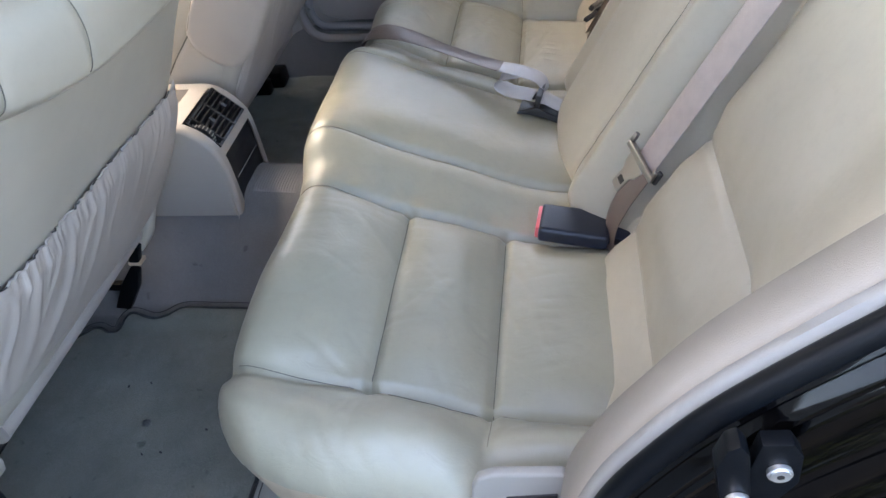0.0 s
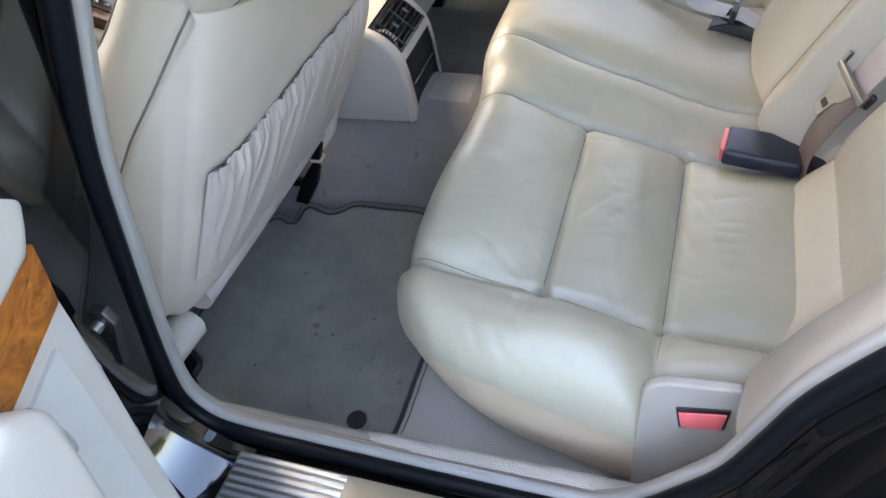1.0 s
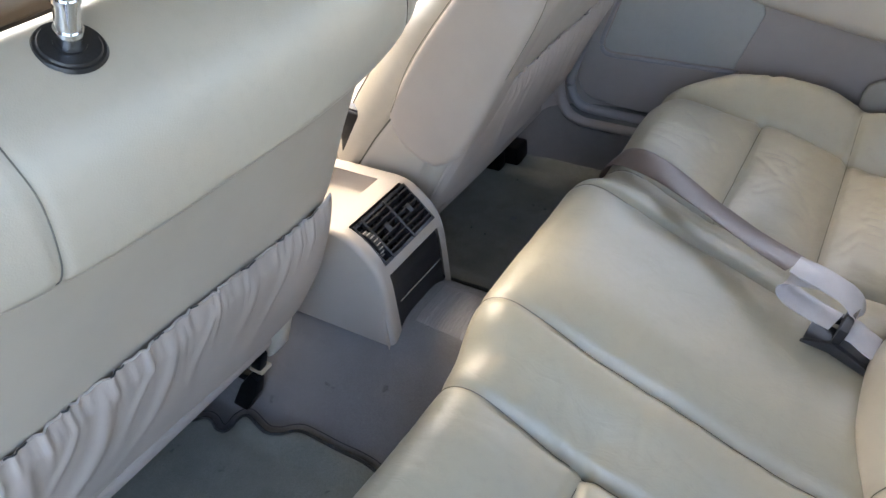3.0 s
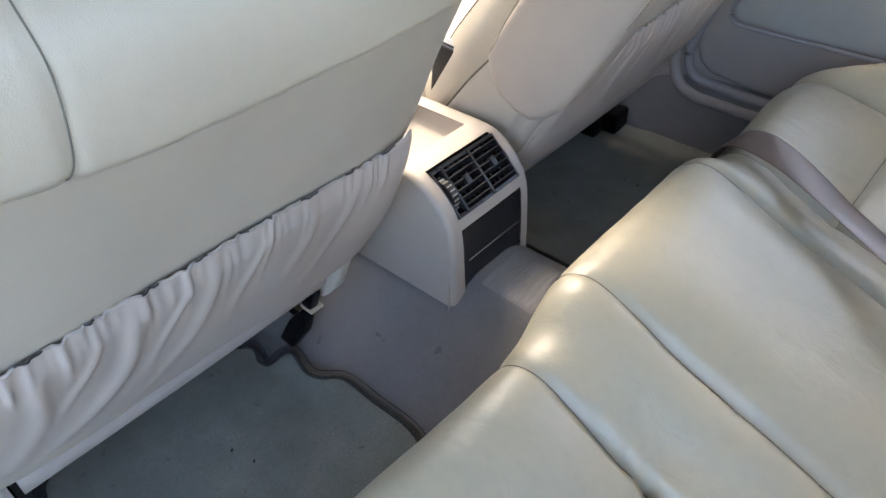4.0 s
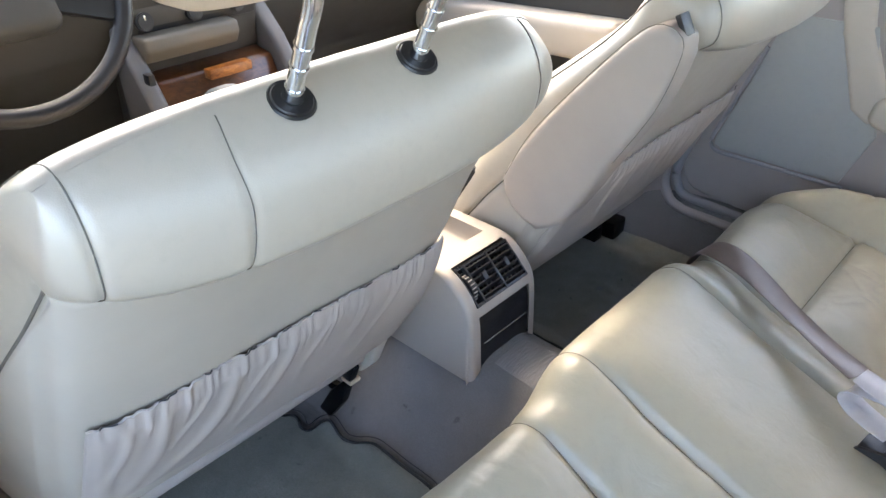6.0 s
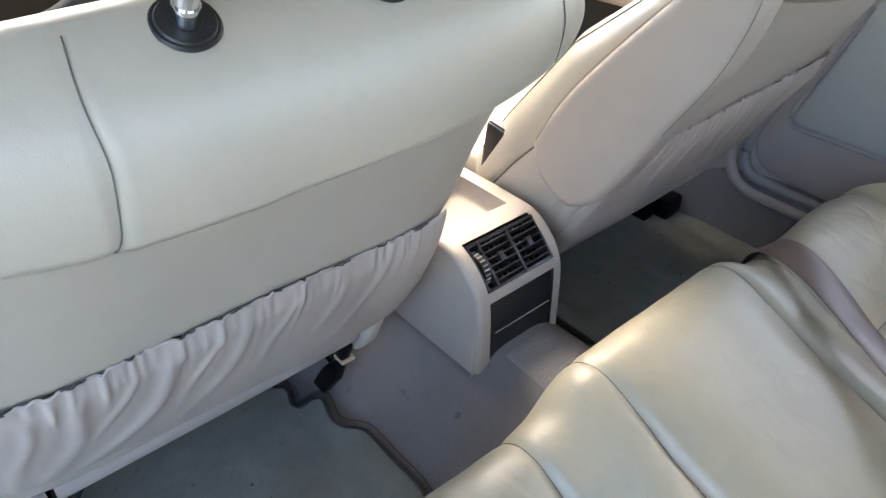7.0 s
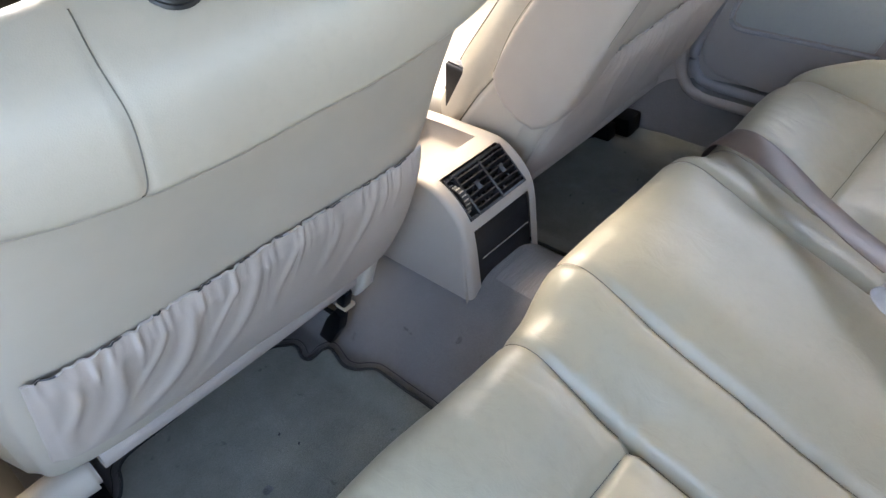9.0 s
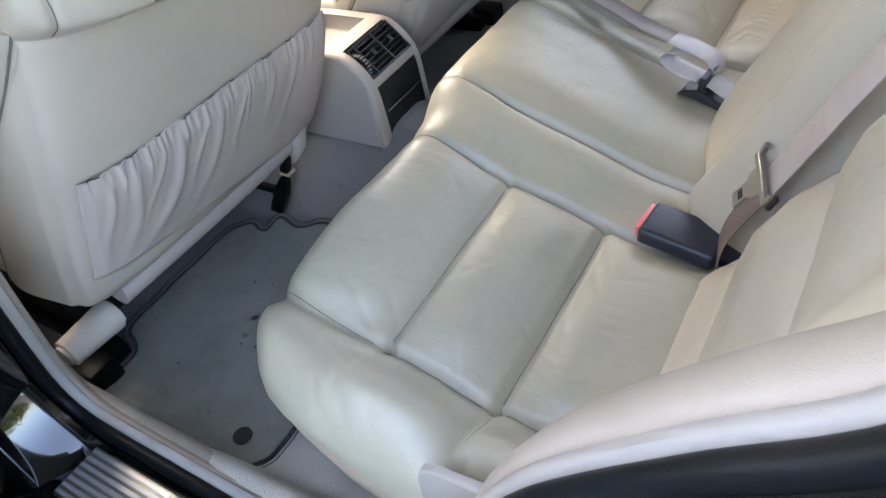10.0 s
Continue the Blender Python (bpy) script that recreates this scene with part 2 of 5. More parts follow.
def slab(name, P, thick, material, parent=None, label="", sharp=60):
    """A sheet with thickness: P and its copy moved by thick (a vector or a grid of them), closed at the edges."""
    Q = P + thick
    nu, nv = P.shape[:2]
    ring = [(i, 0) for i in range(nu)] + [(nu - 1, j) for j in range(1, nv)] + [(i, nv - 1) for i in range(nu - 2, -1, -1)] + [(0, j) for j in range(nv - 2, 0, -1)]
    F = grid_faces(nu, nv)
    n = nu * nv
    faces = F.tolist() + (F[:, ::-1] + n).tolist()
    ids = [i * nv + j for i, j in ring]
    for k, a in enumerate(ids):
        b = ids[(k + 1) % len(ids)]
        faces.append((b, a, a + n, b + n))
    bm = bmesh.new()
    vs = [bm.verts.new(p) for p in np.concatenate([P.reshape(-1, 3), Q.reshape(-1, 3)])]
    for f in faces:
        bm.faces.new([vs[k] for k in f])
    return part(name, bm, material, parent, label, sharp)


def smooth_path(pts, n, closed=False):
    """A Catmull-Rom curve through pts, n points at even steps."""
    p = np.array(pts, float)
    if closed:
        p = np.concatenate([p[-1:], p, p[:2]])
    else:
        p = np.concatenate([2 * p[:1] - p[1:2], p, 2 * p[-1:] - p[-2:-1]])
    out = []
    for a, b, c, d in zip(p[:-3], p[1:-2], p[2:-1], p[3:]):
        t = np.linspace(0, 1, 24, endpoint=False)[:, None]
        out.append(0.5 * (2 * b + (c - a) * t + (2 * a - 5 * b + 4 * c - d) * t**2 + (3 * b - a - 3 * c + d) * t**3))
    out = np.concatenate(out + ([] if closed else [p[-2:-1]]))
    if closed:
        out = np.concatenate([out, out[:1]])
    s = np.r_[0, np.cumsum(np.linalg.norm(np.diff(out, axis=0), axis=1))]
    at = np.linspace(0, s[-1], n, endpoint=not closed)
    return np.stack([np.interp(at, s, out[:, k]) for k in range(out.shape[1])], 1)


def tangents(p, closed=False):
    t = (np.roll(p, -1, 0) - np.roll(p, 1, 0)) if closed else np.gradient(p, axis=0)
    return t / np.maximum(np.linalg.norm(t, axis=1, keepdims=True), 1e-9)


def tube(name, pts, r, material, parent=None, label="", sides=10, n=40, closed=False, flat=1.0, ref=(0, 0, 1)):
    p = smooth_path(pts, n, closed)
    t = tangents(p, closed)
    a = np.cross(t, np.array(ref, float))
    a /= np.maximum(np.linalg.norm(a, axis=1, keepdims=True), 1e-9)
    b = np.cross(t, a)
    th = np.linspace(0, 2 * np.pi, sides, endpoint=False)
    r = np.broadcast_to(np.asarray(r, float), (len(p),))[:, None, None]
    P = p[:, None] + r * (np.cos(th)[None, :, None] * a[:, None] + flat * np.sin(th)[None, :, None] * b[:, None])
    if not closed:
        P = np.concatenate([np.repeat(p[:1, None], sides, 1), P, np.repeat(p[-1:, None], sides, 1)])
    return sheet(name, P, material, parent, label, cu=closed, cv=True, sharp=50)


def ribbon(name, pts, across, width, material, parent=None, label="", thick=0.0016, n=60):
    """Webbing along pts; across: its width's direction at each of the points."""
    p = smooth_path(pts, n)
    w = smooth_path(across, n) if len(across) > 1 else np.repeat(np.array(across, float), n, 0)
    k = np.linspace(0, 1, len(across))
    w = np.stack([np.interp(np.linspace(0, 1, n), k, np.array(across, float)[:, i]) for i in range(3)], 1)
    t = tangents(p)
    w = w - (w * t).sum(1, keepdims=True) * t
    w /= np.linalg.norm(w, axis=1, keepdims=True)
    nn = np.cross(t, w)
    e = np.array([-0.5, -0.46, -0.2, 0, 0.2, 0.46, 0.5]) * width
    lift = np.array([0, 0.5, 0.8, 1, 0.8, 0.5, 0]) * thick
    top = p[:, None] + e[None, :, None] * w[:, None] + lift[None, :, None] * nn[:, None]
    low = p[:, None] + e[::-1][None, :, None] * w[:, None] - lift[::-1][None, :, None] * nn[:, None]
    P = np.concatenate([top, low[:, 1:-1]], 1)
    return sheet(name, P, material, parent, label, cv=True, sharp=0)


def box(lo, hi, bevel=0.004, seg=2):
    bm = bmesh.new()
    bmesh.ops.create_cube(bm, size=1)
    for v in bm.verts:
        v.co = Vector([(a + b) / 2 + c * (b - a) for a, b, c in zip(lo, hi, v.co)])
    if bevel:
        bmesh.ops.bevel(bm, geom=bm.edges[:], offset=bevel, segments=seg, profile=0.6, affect="EDGES")
    return bm


def turned(bm, m):
    bmesh.ops.transform(bm, matrix=m, verts=bm.verts[:])
    return bm


def prism(poly, axis, lo, hi, bevel=0.003, seg=2):
    """A polygon of two coordinates, pushed along the third axis from lo to hi."""
    bm = bmesh.new()

    def place(p, q):
        c = list(p)
        c.insert("xyz".index(axis), q)
        return Vector(c)

    a = [bm.verts.new(place(p, lo)) for p in poly]
    b = [bm.verts.new(place(p, hi)) for p in poly]
    bm.faces.new(a)
    bm.faces.new(b[::-1])
    for k in range(len(poly)):
        bm.faces.new((a[k], a[k - 1], b[k - 1], b[k]))
    bmesh.ops.recalc_face_normals(bm, faces=bm.faces[:])
    if bevel:
        bmesh.ops.bevel(bm, geom=bm.edges[:], offset=bevel, segments=seg, profile=0.6, affect="EDGES")
    return bm


def disc(r, depth, m, seg=24, bevel=0.0, r2=None):
    bm = bmesh.new()
    bmesh.ops.create_cone(bm, cap_ends=True, segments=seg, radius1=r, radius2=r if r2 is None else r2, depth=depth)
    if bevel:
        bmesh.ops.bevel(bm, geom=[e for e in bm.edges if e.calc_face_angle(0) > 0.8], offset=bevel, segments=2, affect="EDGES")
    return turned(bm, m)


def wob(x, y, size, seed):
    """Smooth uneven waves of about that size, in -1..1."""
    g = np.random.RandomState(seed)
    out = 0
    for _ in range(7):
        a, ph, f = g.uniform(0, np.pi), g.uniform(0, 6.28), g.uniform(0.6, 1.5)
        out = out + np.sin((x * np.cos(a) + y * np.sin(a)) * 6.28 * f / size + ph + 0.8 * np.sin((x * np.sin(a) - y * np.cos(a)) * 4 / size + ph))
    return out / 7


def sm(x, a, b):
    t = np.clip((x - a) / (b - a), 0, 1)
    return t * t * (3 - 2 * t)


def seg_dist(x, y, s):
    (ax, ay), (bx, by) = s
    t = np.clip(((x - ax) * (bx - ax) + (y - ay) * (by - ay)) / ((bx - ax) ** 2 + (by - ay) ** 2), 0, 1)
    return np.hypot(x - ax - t * (bx - ax), y - ay - t * (by - ay))


def snapped(a, values):
    a = a.copy()
    for v in values:
        a[np.argmin(abs(a - v))] = v
    return a


def squircle(n, power, start=0.0):
    th = np.linspace(0, 2 * np.pi, n, endpoint=False) + start
    c, s = np.cos(th), np.sin(th)
    k = (abs(c) ** power + abs(s) ** power) ** (-1 / power)
    return c * k, s * k


# ---- rear bench cushion ----
def bench_height(x, y):
    """What the seams, the padding and the folds add to the cushion's height."""
    ay = abs(y)
    seams = [((0.30, 0.243), (0.9, 0.239)), ((0.30, 0.130), (0.9, 0.130)), ((0.525, 0.24), (0.525, 0.578)),
             ((0.67, 0.24), (0.67, 0.578)), ((0.366, 0.585), (0.525, 0.578)), ((0.525, 0.578), (0.9, 0.578)), ((0.668, 0.575), (0.668, 0.72))]
    depth = [1.3, 1.0, 0.8, 0.9, 0.7, 1.0, 0.35]
    h = 0.018 * np.prod([1 - np.exp(-((seg_dist(x, ay, s) / 0.036) ** 2)) for s in seams], 0) - 0.004
    for s, k in zip(seams, depth):
        h = h - 0.0115 * k * np.exp(-((seg_dist(x, ay, s) / 0.0070) ** 2))
    # towards the nose the pads run into one taut edge, with the seams as mere notches
    taut = 0.0135 - 0.0035 * np.exp(-(((ay - 0.241) / 0.007) ** 2)) - 0.0035 * np.exp(-(((ay - 0.130) / 0.007) ** 2))
    h = h + (taut - h) * (1 - sm(x, 0.365, 0.500)) * (1 - sm(ay, 0.54, 0.60))
    h = h + 0.036 * (1 - sm(ay, 0.12, 0.25)) * (0.6 + 0.4 * sm(x, 0.8, 0.45))
    h = h + 0.026 * sm(y, 0.57, 0.64) * sm(x, 0.38, 0.46)
    h = h - 0.030 * sm(ay, 0.40, 0.60) * (1 - sm(x, 0.42, 0.56))
    h = h + np.interp(x, (0.42, 0.52, 0.60, 0.67, 0.80), (0.0, 0.012, 0.024, 0.036, 0.05)) * sm(ay, 0.57, 0.66)
    h = h - 0.010 * np.exp(-(((ay - 0.192) / 0.030) ** 2))
    # folds that run across the narrow strip from its seam, along the nose and over the end of the bolster
    fold = np.maximum(0, np.sin(x * 6.28 / 0.029 + 3.1 * np.sin(x * 27 + 1) + 1.7 * np.sin(x * 61) + 34 * (ay - 0.24))) ** 2 - 0.3
    fold = fold * np.clip(0.55 + 1.2 * wob(x, y, 0.07, 15), 0, 1.1)
    h = h - 0.0026 * fold * np.exp(-np.maximum(0, 0.236 - ay) / 0.024) * (1 - sm(ay, 0.232, 0.241)) * sm(x, 0.36, 0.41) * (1 - sm(x, 0.60, 0.72))
    fold = np.maximum(0, np.sin(ay * 6.28 / 0.026 + 3 * np.sin(ay * 31) + x * 50)) ** 2 - 0.3
    h = h - 0.0016 * fold * np.exp(-(((x - 0.405) / 0.035) ** 2)) * np.exp(-(((ay - 0.31) / 0.09) ** 2)) * np.clip(0.55 + 1.2 * wob(x, y, 0.08, 16), 0, 1.1)
    fold = fold * np.clip(0.5 + 1.2 * wob(x, y, 0.09, 14), 0, 1.2)
    h = h - 0.0016 * fold * np.exp(-(((x - 0.735) / 0.02) ** 2)) * sm(ay, 0.25, 0.3) * (1 - sm(ay, 0.50, 0.56))
    h = h - 0.0014 * fold * np.exp(-(((x - 0.60) / 0.045) ** 2)) * np.exp(-(((ay - 0.45) / 0.09) ** 2))
    fold = np.maximum(0, np.sin((x - 0.6 * ay) * 6.28 / 0.03 + 2.4 * np.sin(x * 29))) ** 2 - 0.3
    h = h - 0.0028 * fold * np.exp(-(((ay - 0.675) / 0.022) ** 2)) * sm(x, 0.43, 0.47) * (1 - sm(x, 0.56, 0.62))
    # short creases of use
    g = np.random.RandomState(12)
    for _ in range(46):
        px, py, a, ln = g.uniform(0.40, 0.74), g.uniform(0.15, 0.64), g.normal(1.2, 0.7), g.uniform(0.02, 0.055)
        s = ((px - ln * math.cos(a), py - ln * math.sin(a)), (px + ln * math.cos(a), py + ln * math.sin(a)))
        for q in (1, -1):
            h = h - g.uniform(0.0006, 0.0016) * np.exp(-((seg_dist(x, q * y, s) / g.uniform(0.003, 0.006)) ** 2))
    h = h + 0.0020 * wob(x, y, 0.16, 3) + 0.0010 * wob(x, y, 0.045, 4)
    return h


def rear_bench():
    top = group_of("rear_bench", "wide pale grey-beige leather rear bench with stitched pads and folded armrest", "bench seat", (0.55, 0, 0.05))
    prof = smooth_path([(0.41, 0.045), (0.385, 0.12), (0.358, 0.20), (0.349, 0.25), (0.352, 0.283), (0.366, 0.306), (0.395, 0.32), (0.44, 0.313), (0.52, 0.283), (0.60, 0.257), (0.67, 0.232), (0.74, 0.216), (0.88, 0.206)], 210)
    nose = int(np.argmin(prof[:, 0]))
    for v in (0.525, 0.67):
        k = nose + np.argmin(abs(prof[nose:, 0] - v))
        prof[k, 0] = v
    a = np.radians(np.linspace(0, 90, 17))[1:]
    flat, over, skirt = np.linspace(0, 0.64, 182), np.full(16, 0.64) + 0.075 * np.sin(a), np.full(9, 0.715)
    ys = snapped(np.r_[flat, over, skirt], (0.130, 0.241, 0.578))
    roll = np.r_[0 * flat, 1 - np.cos(a), 1 + 0 * skirt]
    hang = np.r_[0 * flat, 0 * over, np.linspace(0, 1, 10)[1:]]
    ys, roll, hang = np.r_[-ys[:0:-1], ys], np.r_[roll[:0:-1], roll], np.r_[hang[:0:-1], hang]
    x, y = prof[:, :1] + 0 * ys[None], ys[None] + 0 * prof[:, :1]
    z = prof[:, 1:] + 0 * y
    on_top = sm(z, 0.20, 0.29) * np.ones_like(y)
    on_top[nose + 8:] = 1
    z = z + bench_height(x, y) * on_top * (1 - 0.5 * roll[None])
    # the end: over the roll to the tan skirt's seam, then straight down
    low = np.minimum(np.interp(x, (0.36, 0.40, 0.50, 0.60, 0.66, 0.80), (0.225, 0.240, 0.241, 0.205, 0.184, 0.175)), z)
    low[:nose] = np.minimum(low[:nose], z[:nose])
    z = z - (z - low) * roll[None]
    foot = np.interp(x, (0.36, 0.42, 0.50, 0.60, 0.66), (0.165, 0.13, 0.095, 0.062, 0.048))
    z = z + (np.minimum(foot, z) - z) * hang[None]
    end = np.interp(x, (0.345, 0.36, 0.38, 0.41, 0.45, 0.50, 0.60, 0.665, 0.68, 0.9), (0.615, 0.64, 0.66, 0.679, 0.693, 0.702, 0.708, 0.712, 0.69, 0.69))
    end[:nose] = np.interp(prof[:nose, 1], (0.045, 0.25), (0.60, 0.615))[:, None]
    ay = abs(y)
    ay = np.where(ay > 0.5, 0.5 + (ay - 0.5) * (end - 0.5) / 0.215, ay) - 0.022 * hang[None] ** 1.5 - 0.003 * (hang[None] > 0)
    x = x - 0.010 * (1 - sm(ay, 0.13, 0.26)) * (1 - sm(x, 0.37, 0.50))
    x = x - (0.014 * sm(ay, 0.27, 0.58) - 0.016 * sm(ay, 0.58, 0.66)) * (1 - sm(x, 0.37, 0.47)) * (0.35 + 0.65 * sm(z, 0.18, 0.27))
    y = np.sign(y) * ay
    P = np.stack([x, y, z], -1)
    drop = hang
    fx = (prof[:-1, 0] + prof[1:, 0]) / 2
    fx[:nose] = 0.3
    fy = (ys[:-1] + ys[1:]) / 2
    dr = (drop[:-1] + drop[1:]) / 2
    FX, FY, DR = fx[:, None] + 0 * fy[None], fy[None] + 0 * fx[:, None], dr[None] + 0 * fx[:, None]
    row = np.digitize(FX, (0.525, 0.67))
    col = np.digitize(FY, (-0.578, -0.241, -0.130, 0.130, 0.241, 0.578))
    for c, names in ((0, ["side_bolster"] * 3), (1, ["front_pad", "middle_pad", "rear_pad"]), (2, ["divider_pad"] * 3), (3, ["centre_pad"] * 3),
                     (4, ["divider_pad"] * 3), (5, ["front_pad", "middle_pad", "rear_pad"]), (6, ["side_bolster"] * 3)):
        for name in dict.fromkeys(names):
            rows = [r for r in range(3) if names[r] == name]
            pick = (col == c) & np.isin(row, rows)
            if name == "side_bolster":
                sheet("skirt", P, TAN, top, "tan leather skirt below the bolster", faces=pick & (DR > 0.01))
                pick &= DR <= 0.01
            sheet(name, P, LEATHER, top, faces=pick)
    # dark stitched seams, sunk between the pads
    first = nose + int(np.argmin(abs(prof[nose:, 0] - 0.372)))
    cols = [int(np.argmin(abs(ys - v))) for v in (-0.578, -0.241, -0.130, 0.130, 0.241, 0.578)]
    for k, j in enumerate(cols):
        a0 = first if k in (0, 5) else max(0, nose - 8)
        tube("seam", P[a0:-30:4, j] + (0, 0, 0.0002), 0.0006, THREAD, top, "dark stitched seam", 6, 120)
    for v in (0.525, 0.67):
        i = nose + int(np.argmin(abs(prof[nose:, 0] - v)))
        for c0, c1 in ((cols[0], cols[1]), (cols[4], cols[5])):
            tube("seam", P[i, c0:c1 + 1:4] + (0, 0, 0.0002), 0.0006, THREAD, top, "dark stitched seam", 6, 80)
    i = nose + int(np.argmin(abs(prof[nose:, 0] - 0.668)))
    for j in (range(24, 46, 2), range(len(ys) - 46, len(ys) - 24, 2)):
        tube("seam", P[i, list(j)], 0.0004, THREAD, top, "dark stitched seam", 6, 30)
    return top


BENCH = rear_bench()

# ---- rear backrest ----
LEAN_BACK = math.atan(0.53)
UP = np.array([math.sin(LEAN_BACK), 0, math.cos(LEAN_BACK)])
OUT = np.array([-math.cos(LEAN_BACK), 0, math.sin(LEAN_BACK)])


def back_height(y, s):
    ay = abs(y)
    seams = [((0.130, -0.1), (0.130, 0.9)), ((0.238, -0.1), (0.238, 0.9)), ((0.238, 0.125), (0.75, 0.125)), ((0.238, 0.30), (0.75, 0.30))]
    d = np.min([seg_dist(ay, s, k) for k in seams], 0)
    h = 0.016 * (1 - np.exp(-((d / 0.05) ** 2)))
    for k, g in zip(seams, (0.7, 0.6, 0.7, 0.7)):
        h = h - 0.007 * g * np.exp(-((seg_dist(ay, s, k) / 0.006) ** 2))
    h = h - 0.068 * sm(ay, 0.178, 0.248)
    h = h + 0.012 * (1 - (ay / 0.14) ** 2) * (ay < 0.14)
    h = h - (0.022 + 0.016 * sm(s, 0.10, 0.22)) * np.exp(-(((ay - 0.252) / 0.020) ** 2)) * (1 - sm(s, 0.30, 0.60))
    h = h + 0.05 * sm(ay, 0.52, 0.70)
    # the foot of the centre rolls under
    h = h - 0.075 * (1 - sm(s, 0.0, 0.11)) ** 2 * (1 - sm(ay, 0.20, 0.26)) - 0.03 * (1 - sm(s, 0.0, 0.08)) ** 2
    h = h - 0.06 * sm(s, 0.60, 0.70) ** 2
    return h + 0.0015 * wob(y, s, 0.2, 8) + 0.0006 * wob(y, s, 0.05, 9)


def rear_backrest():
    top = BENCH
    ys = np.linspace(0, 0.70, 160)
    ys = snapped(ys, (0.130, 0.238))
    ys = np.r_[-ys[:0:-1], ys]
    ss = snapped(np.linspace(-0.05, 0.70, 170), (0.125, 0.30))
    S, Y = np.meshgrid(ss, ys, indexing="ij")
    P = np.array([0.735, 0, 0.19]) + S[..., None] * UP + back_height(Y, S)[..., None] * OUT
    P[..., 1] = Y
    fy, fs = (ys[:-1] + ys[1:]) / 2, (ss[:-1] + ss[1:]) / 2
    col = np.digitize(fy, (-0.238, -0.130, 0.130, 0.238))[None] + 0 * fs[:, None].astype(int)
    row = np.digitize(fs, (0.125, 0.30))[:, None] + 0 * fy[None].astype(int)
    for c, names in ((0, ["lumbar_pad", "back_pad", "shoulder_pad"]), (1, ["divider_pad"] * 3), (2, ["folded_armrest"] * 3), (3, ["divider_pad"] * 3), (4, ["lumbar_pad", "back_pad", "shoulder_pad"])):
        for name in dict.fromkeys(names):
            rows = [r for r in range(3) if names[r] == name]
            sheet(name, P, REAR_LEATHER, top, faces=(col == c) & np.isin(row, rows), flip=True)
    for v in (-0.130, 0.130):
        j = int(np.argmin(abs(ys - v)))
        tube("seam", P[8::4, j] + 0.0004 * OUT, 0.0007, THREAD, top, "dark stitched seam", 6, 100)
    part("back_shell", prism([(1.00, 0.16), (1.34, 0.80), (1.40, 0.80), (1.08, 0.16)], "y", -0.70, 0.70, 0), BLACK, top, "black shell behind the padding")
    return top


rear_backrest()

# ---- the rear door opening in the left side: one outline in x and z ----
REAR_EDGE = [(0.62, 0.166), (0.665, 0.20), (0.703, 0.25), (0.738, 0.305), (0.762, 0.372), (0.781, 0.430), (0.803, 0.475), (0.835, 0.528), (0.873, 0.575), (0.93, 0.636), (0.99, 0.697), (1.04, 0.785), (1.06, 0.88)]
FRONT_EDGE = [(0.36, 0.95), (0.305, 0.80), (0.228, 0.638), (0.182, 0.504), (0.137, 0.359), (0.112, 0.26), (0.110, 0.215), (0.128, 0.185), (0.17, 0.172)]
OPENING = smooth_path([(0.43, 1.03)] + FRONT_EDGE + [(0.30, 0.167), (0.45, 0.164), (0.55, 0.163)] + REAR_EDGE + [(1.03, 0.97), (0.93, 1.04), (0.70, 1.06)], 260, True)


def round_opening(name, section, material, sgn, closed_section=False, parent=None, label=""):
    """Sweeps a section of (n, y) pairs round the opening; n counts away from its middle."""
    t = tangents(OPENING, True)
    nrm = np.stack([t[:, 1], -t[:, 0]], 1)
    mid = OPENING.mean(0)
    if ((OPENING - mid) * nrm).sum() < 0:
        nrm = -nrm
    sec = np.array(section, float)
    P = np.zeros((len(OPENING), len(sec), 3))
    P[..., 0] = OPENING[:, :1] + nrm[:, :1] * sec[None, :, 0]
    P[..., 2] = OPENING[:, 1:] + nrm[:, 1:] * sec[None, :, 0]
    P[..., 1] = sgn * sec[None, :, 1]
    return sheet(name, P, material, parent, label, cu=True, cv=closed_section, sharp=45)


def arc(cx, cy, r, a0, a1, n=10):
    return [(cx + r * math.cos(radians(a)), cy + r * math.sin(radians(a))) for a in np.linspace(a0, a1, n)]


for sgn in (-1, 1):
    side = "left" if sgn < 0 else "right"
    inner = [(0.16, 0.725), (0.10, 0.738), (0.05, 0.748), (0.022, 0.754), (0.008, 0.758), (0.001, 0.763), (0.0, 0.768)]
    tagged(round_opening("trim_" + side, inner, VINYL_DIMMED if sgn < 0 else DOOR_TAUPE, sgn), "beige vinyl lining round the rear door opening" if sgn < 0 else "taupe lining round the rear door opening", "trim", kind="structure")
    welt = [(0.003, 0.767), (-0.003, 0.768), (-0.005, 0.770), (-0.005, 0.777), (-0.002, 0.780), (0.004, 0.782)]
    tagged(round_opening("welt_trim_" + side, welt, WELT, sgn), "pale welt edging round the door opening", "trim", kind="structure")
    seal = arc(0.007, 0.789, 0.0098, 0, 360, 17)[:-1]
    tagged(round_opening("door_seal_" + side, seal, RUBBER, sgn, True), "black rubber door seal", "door seal", kind="structure")

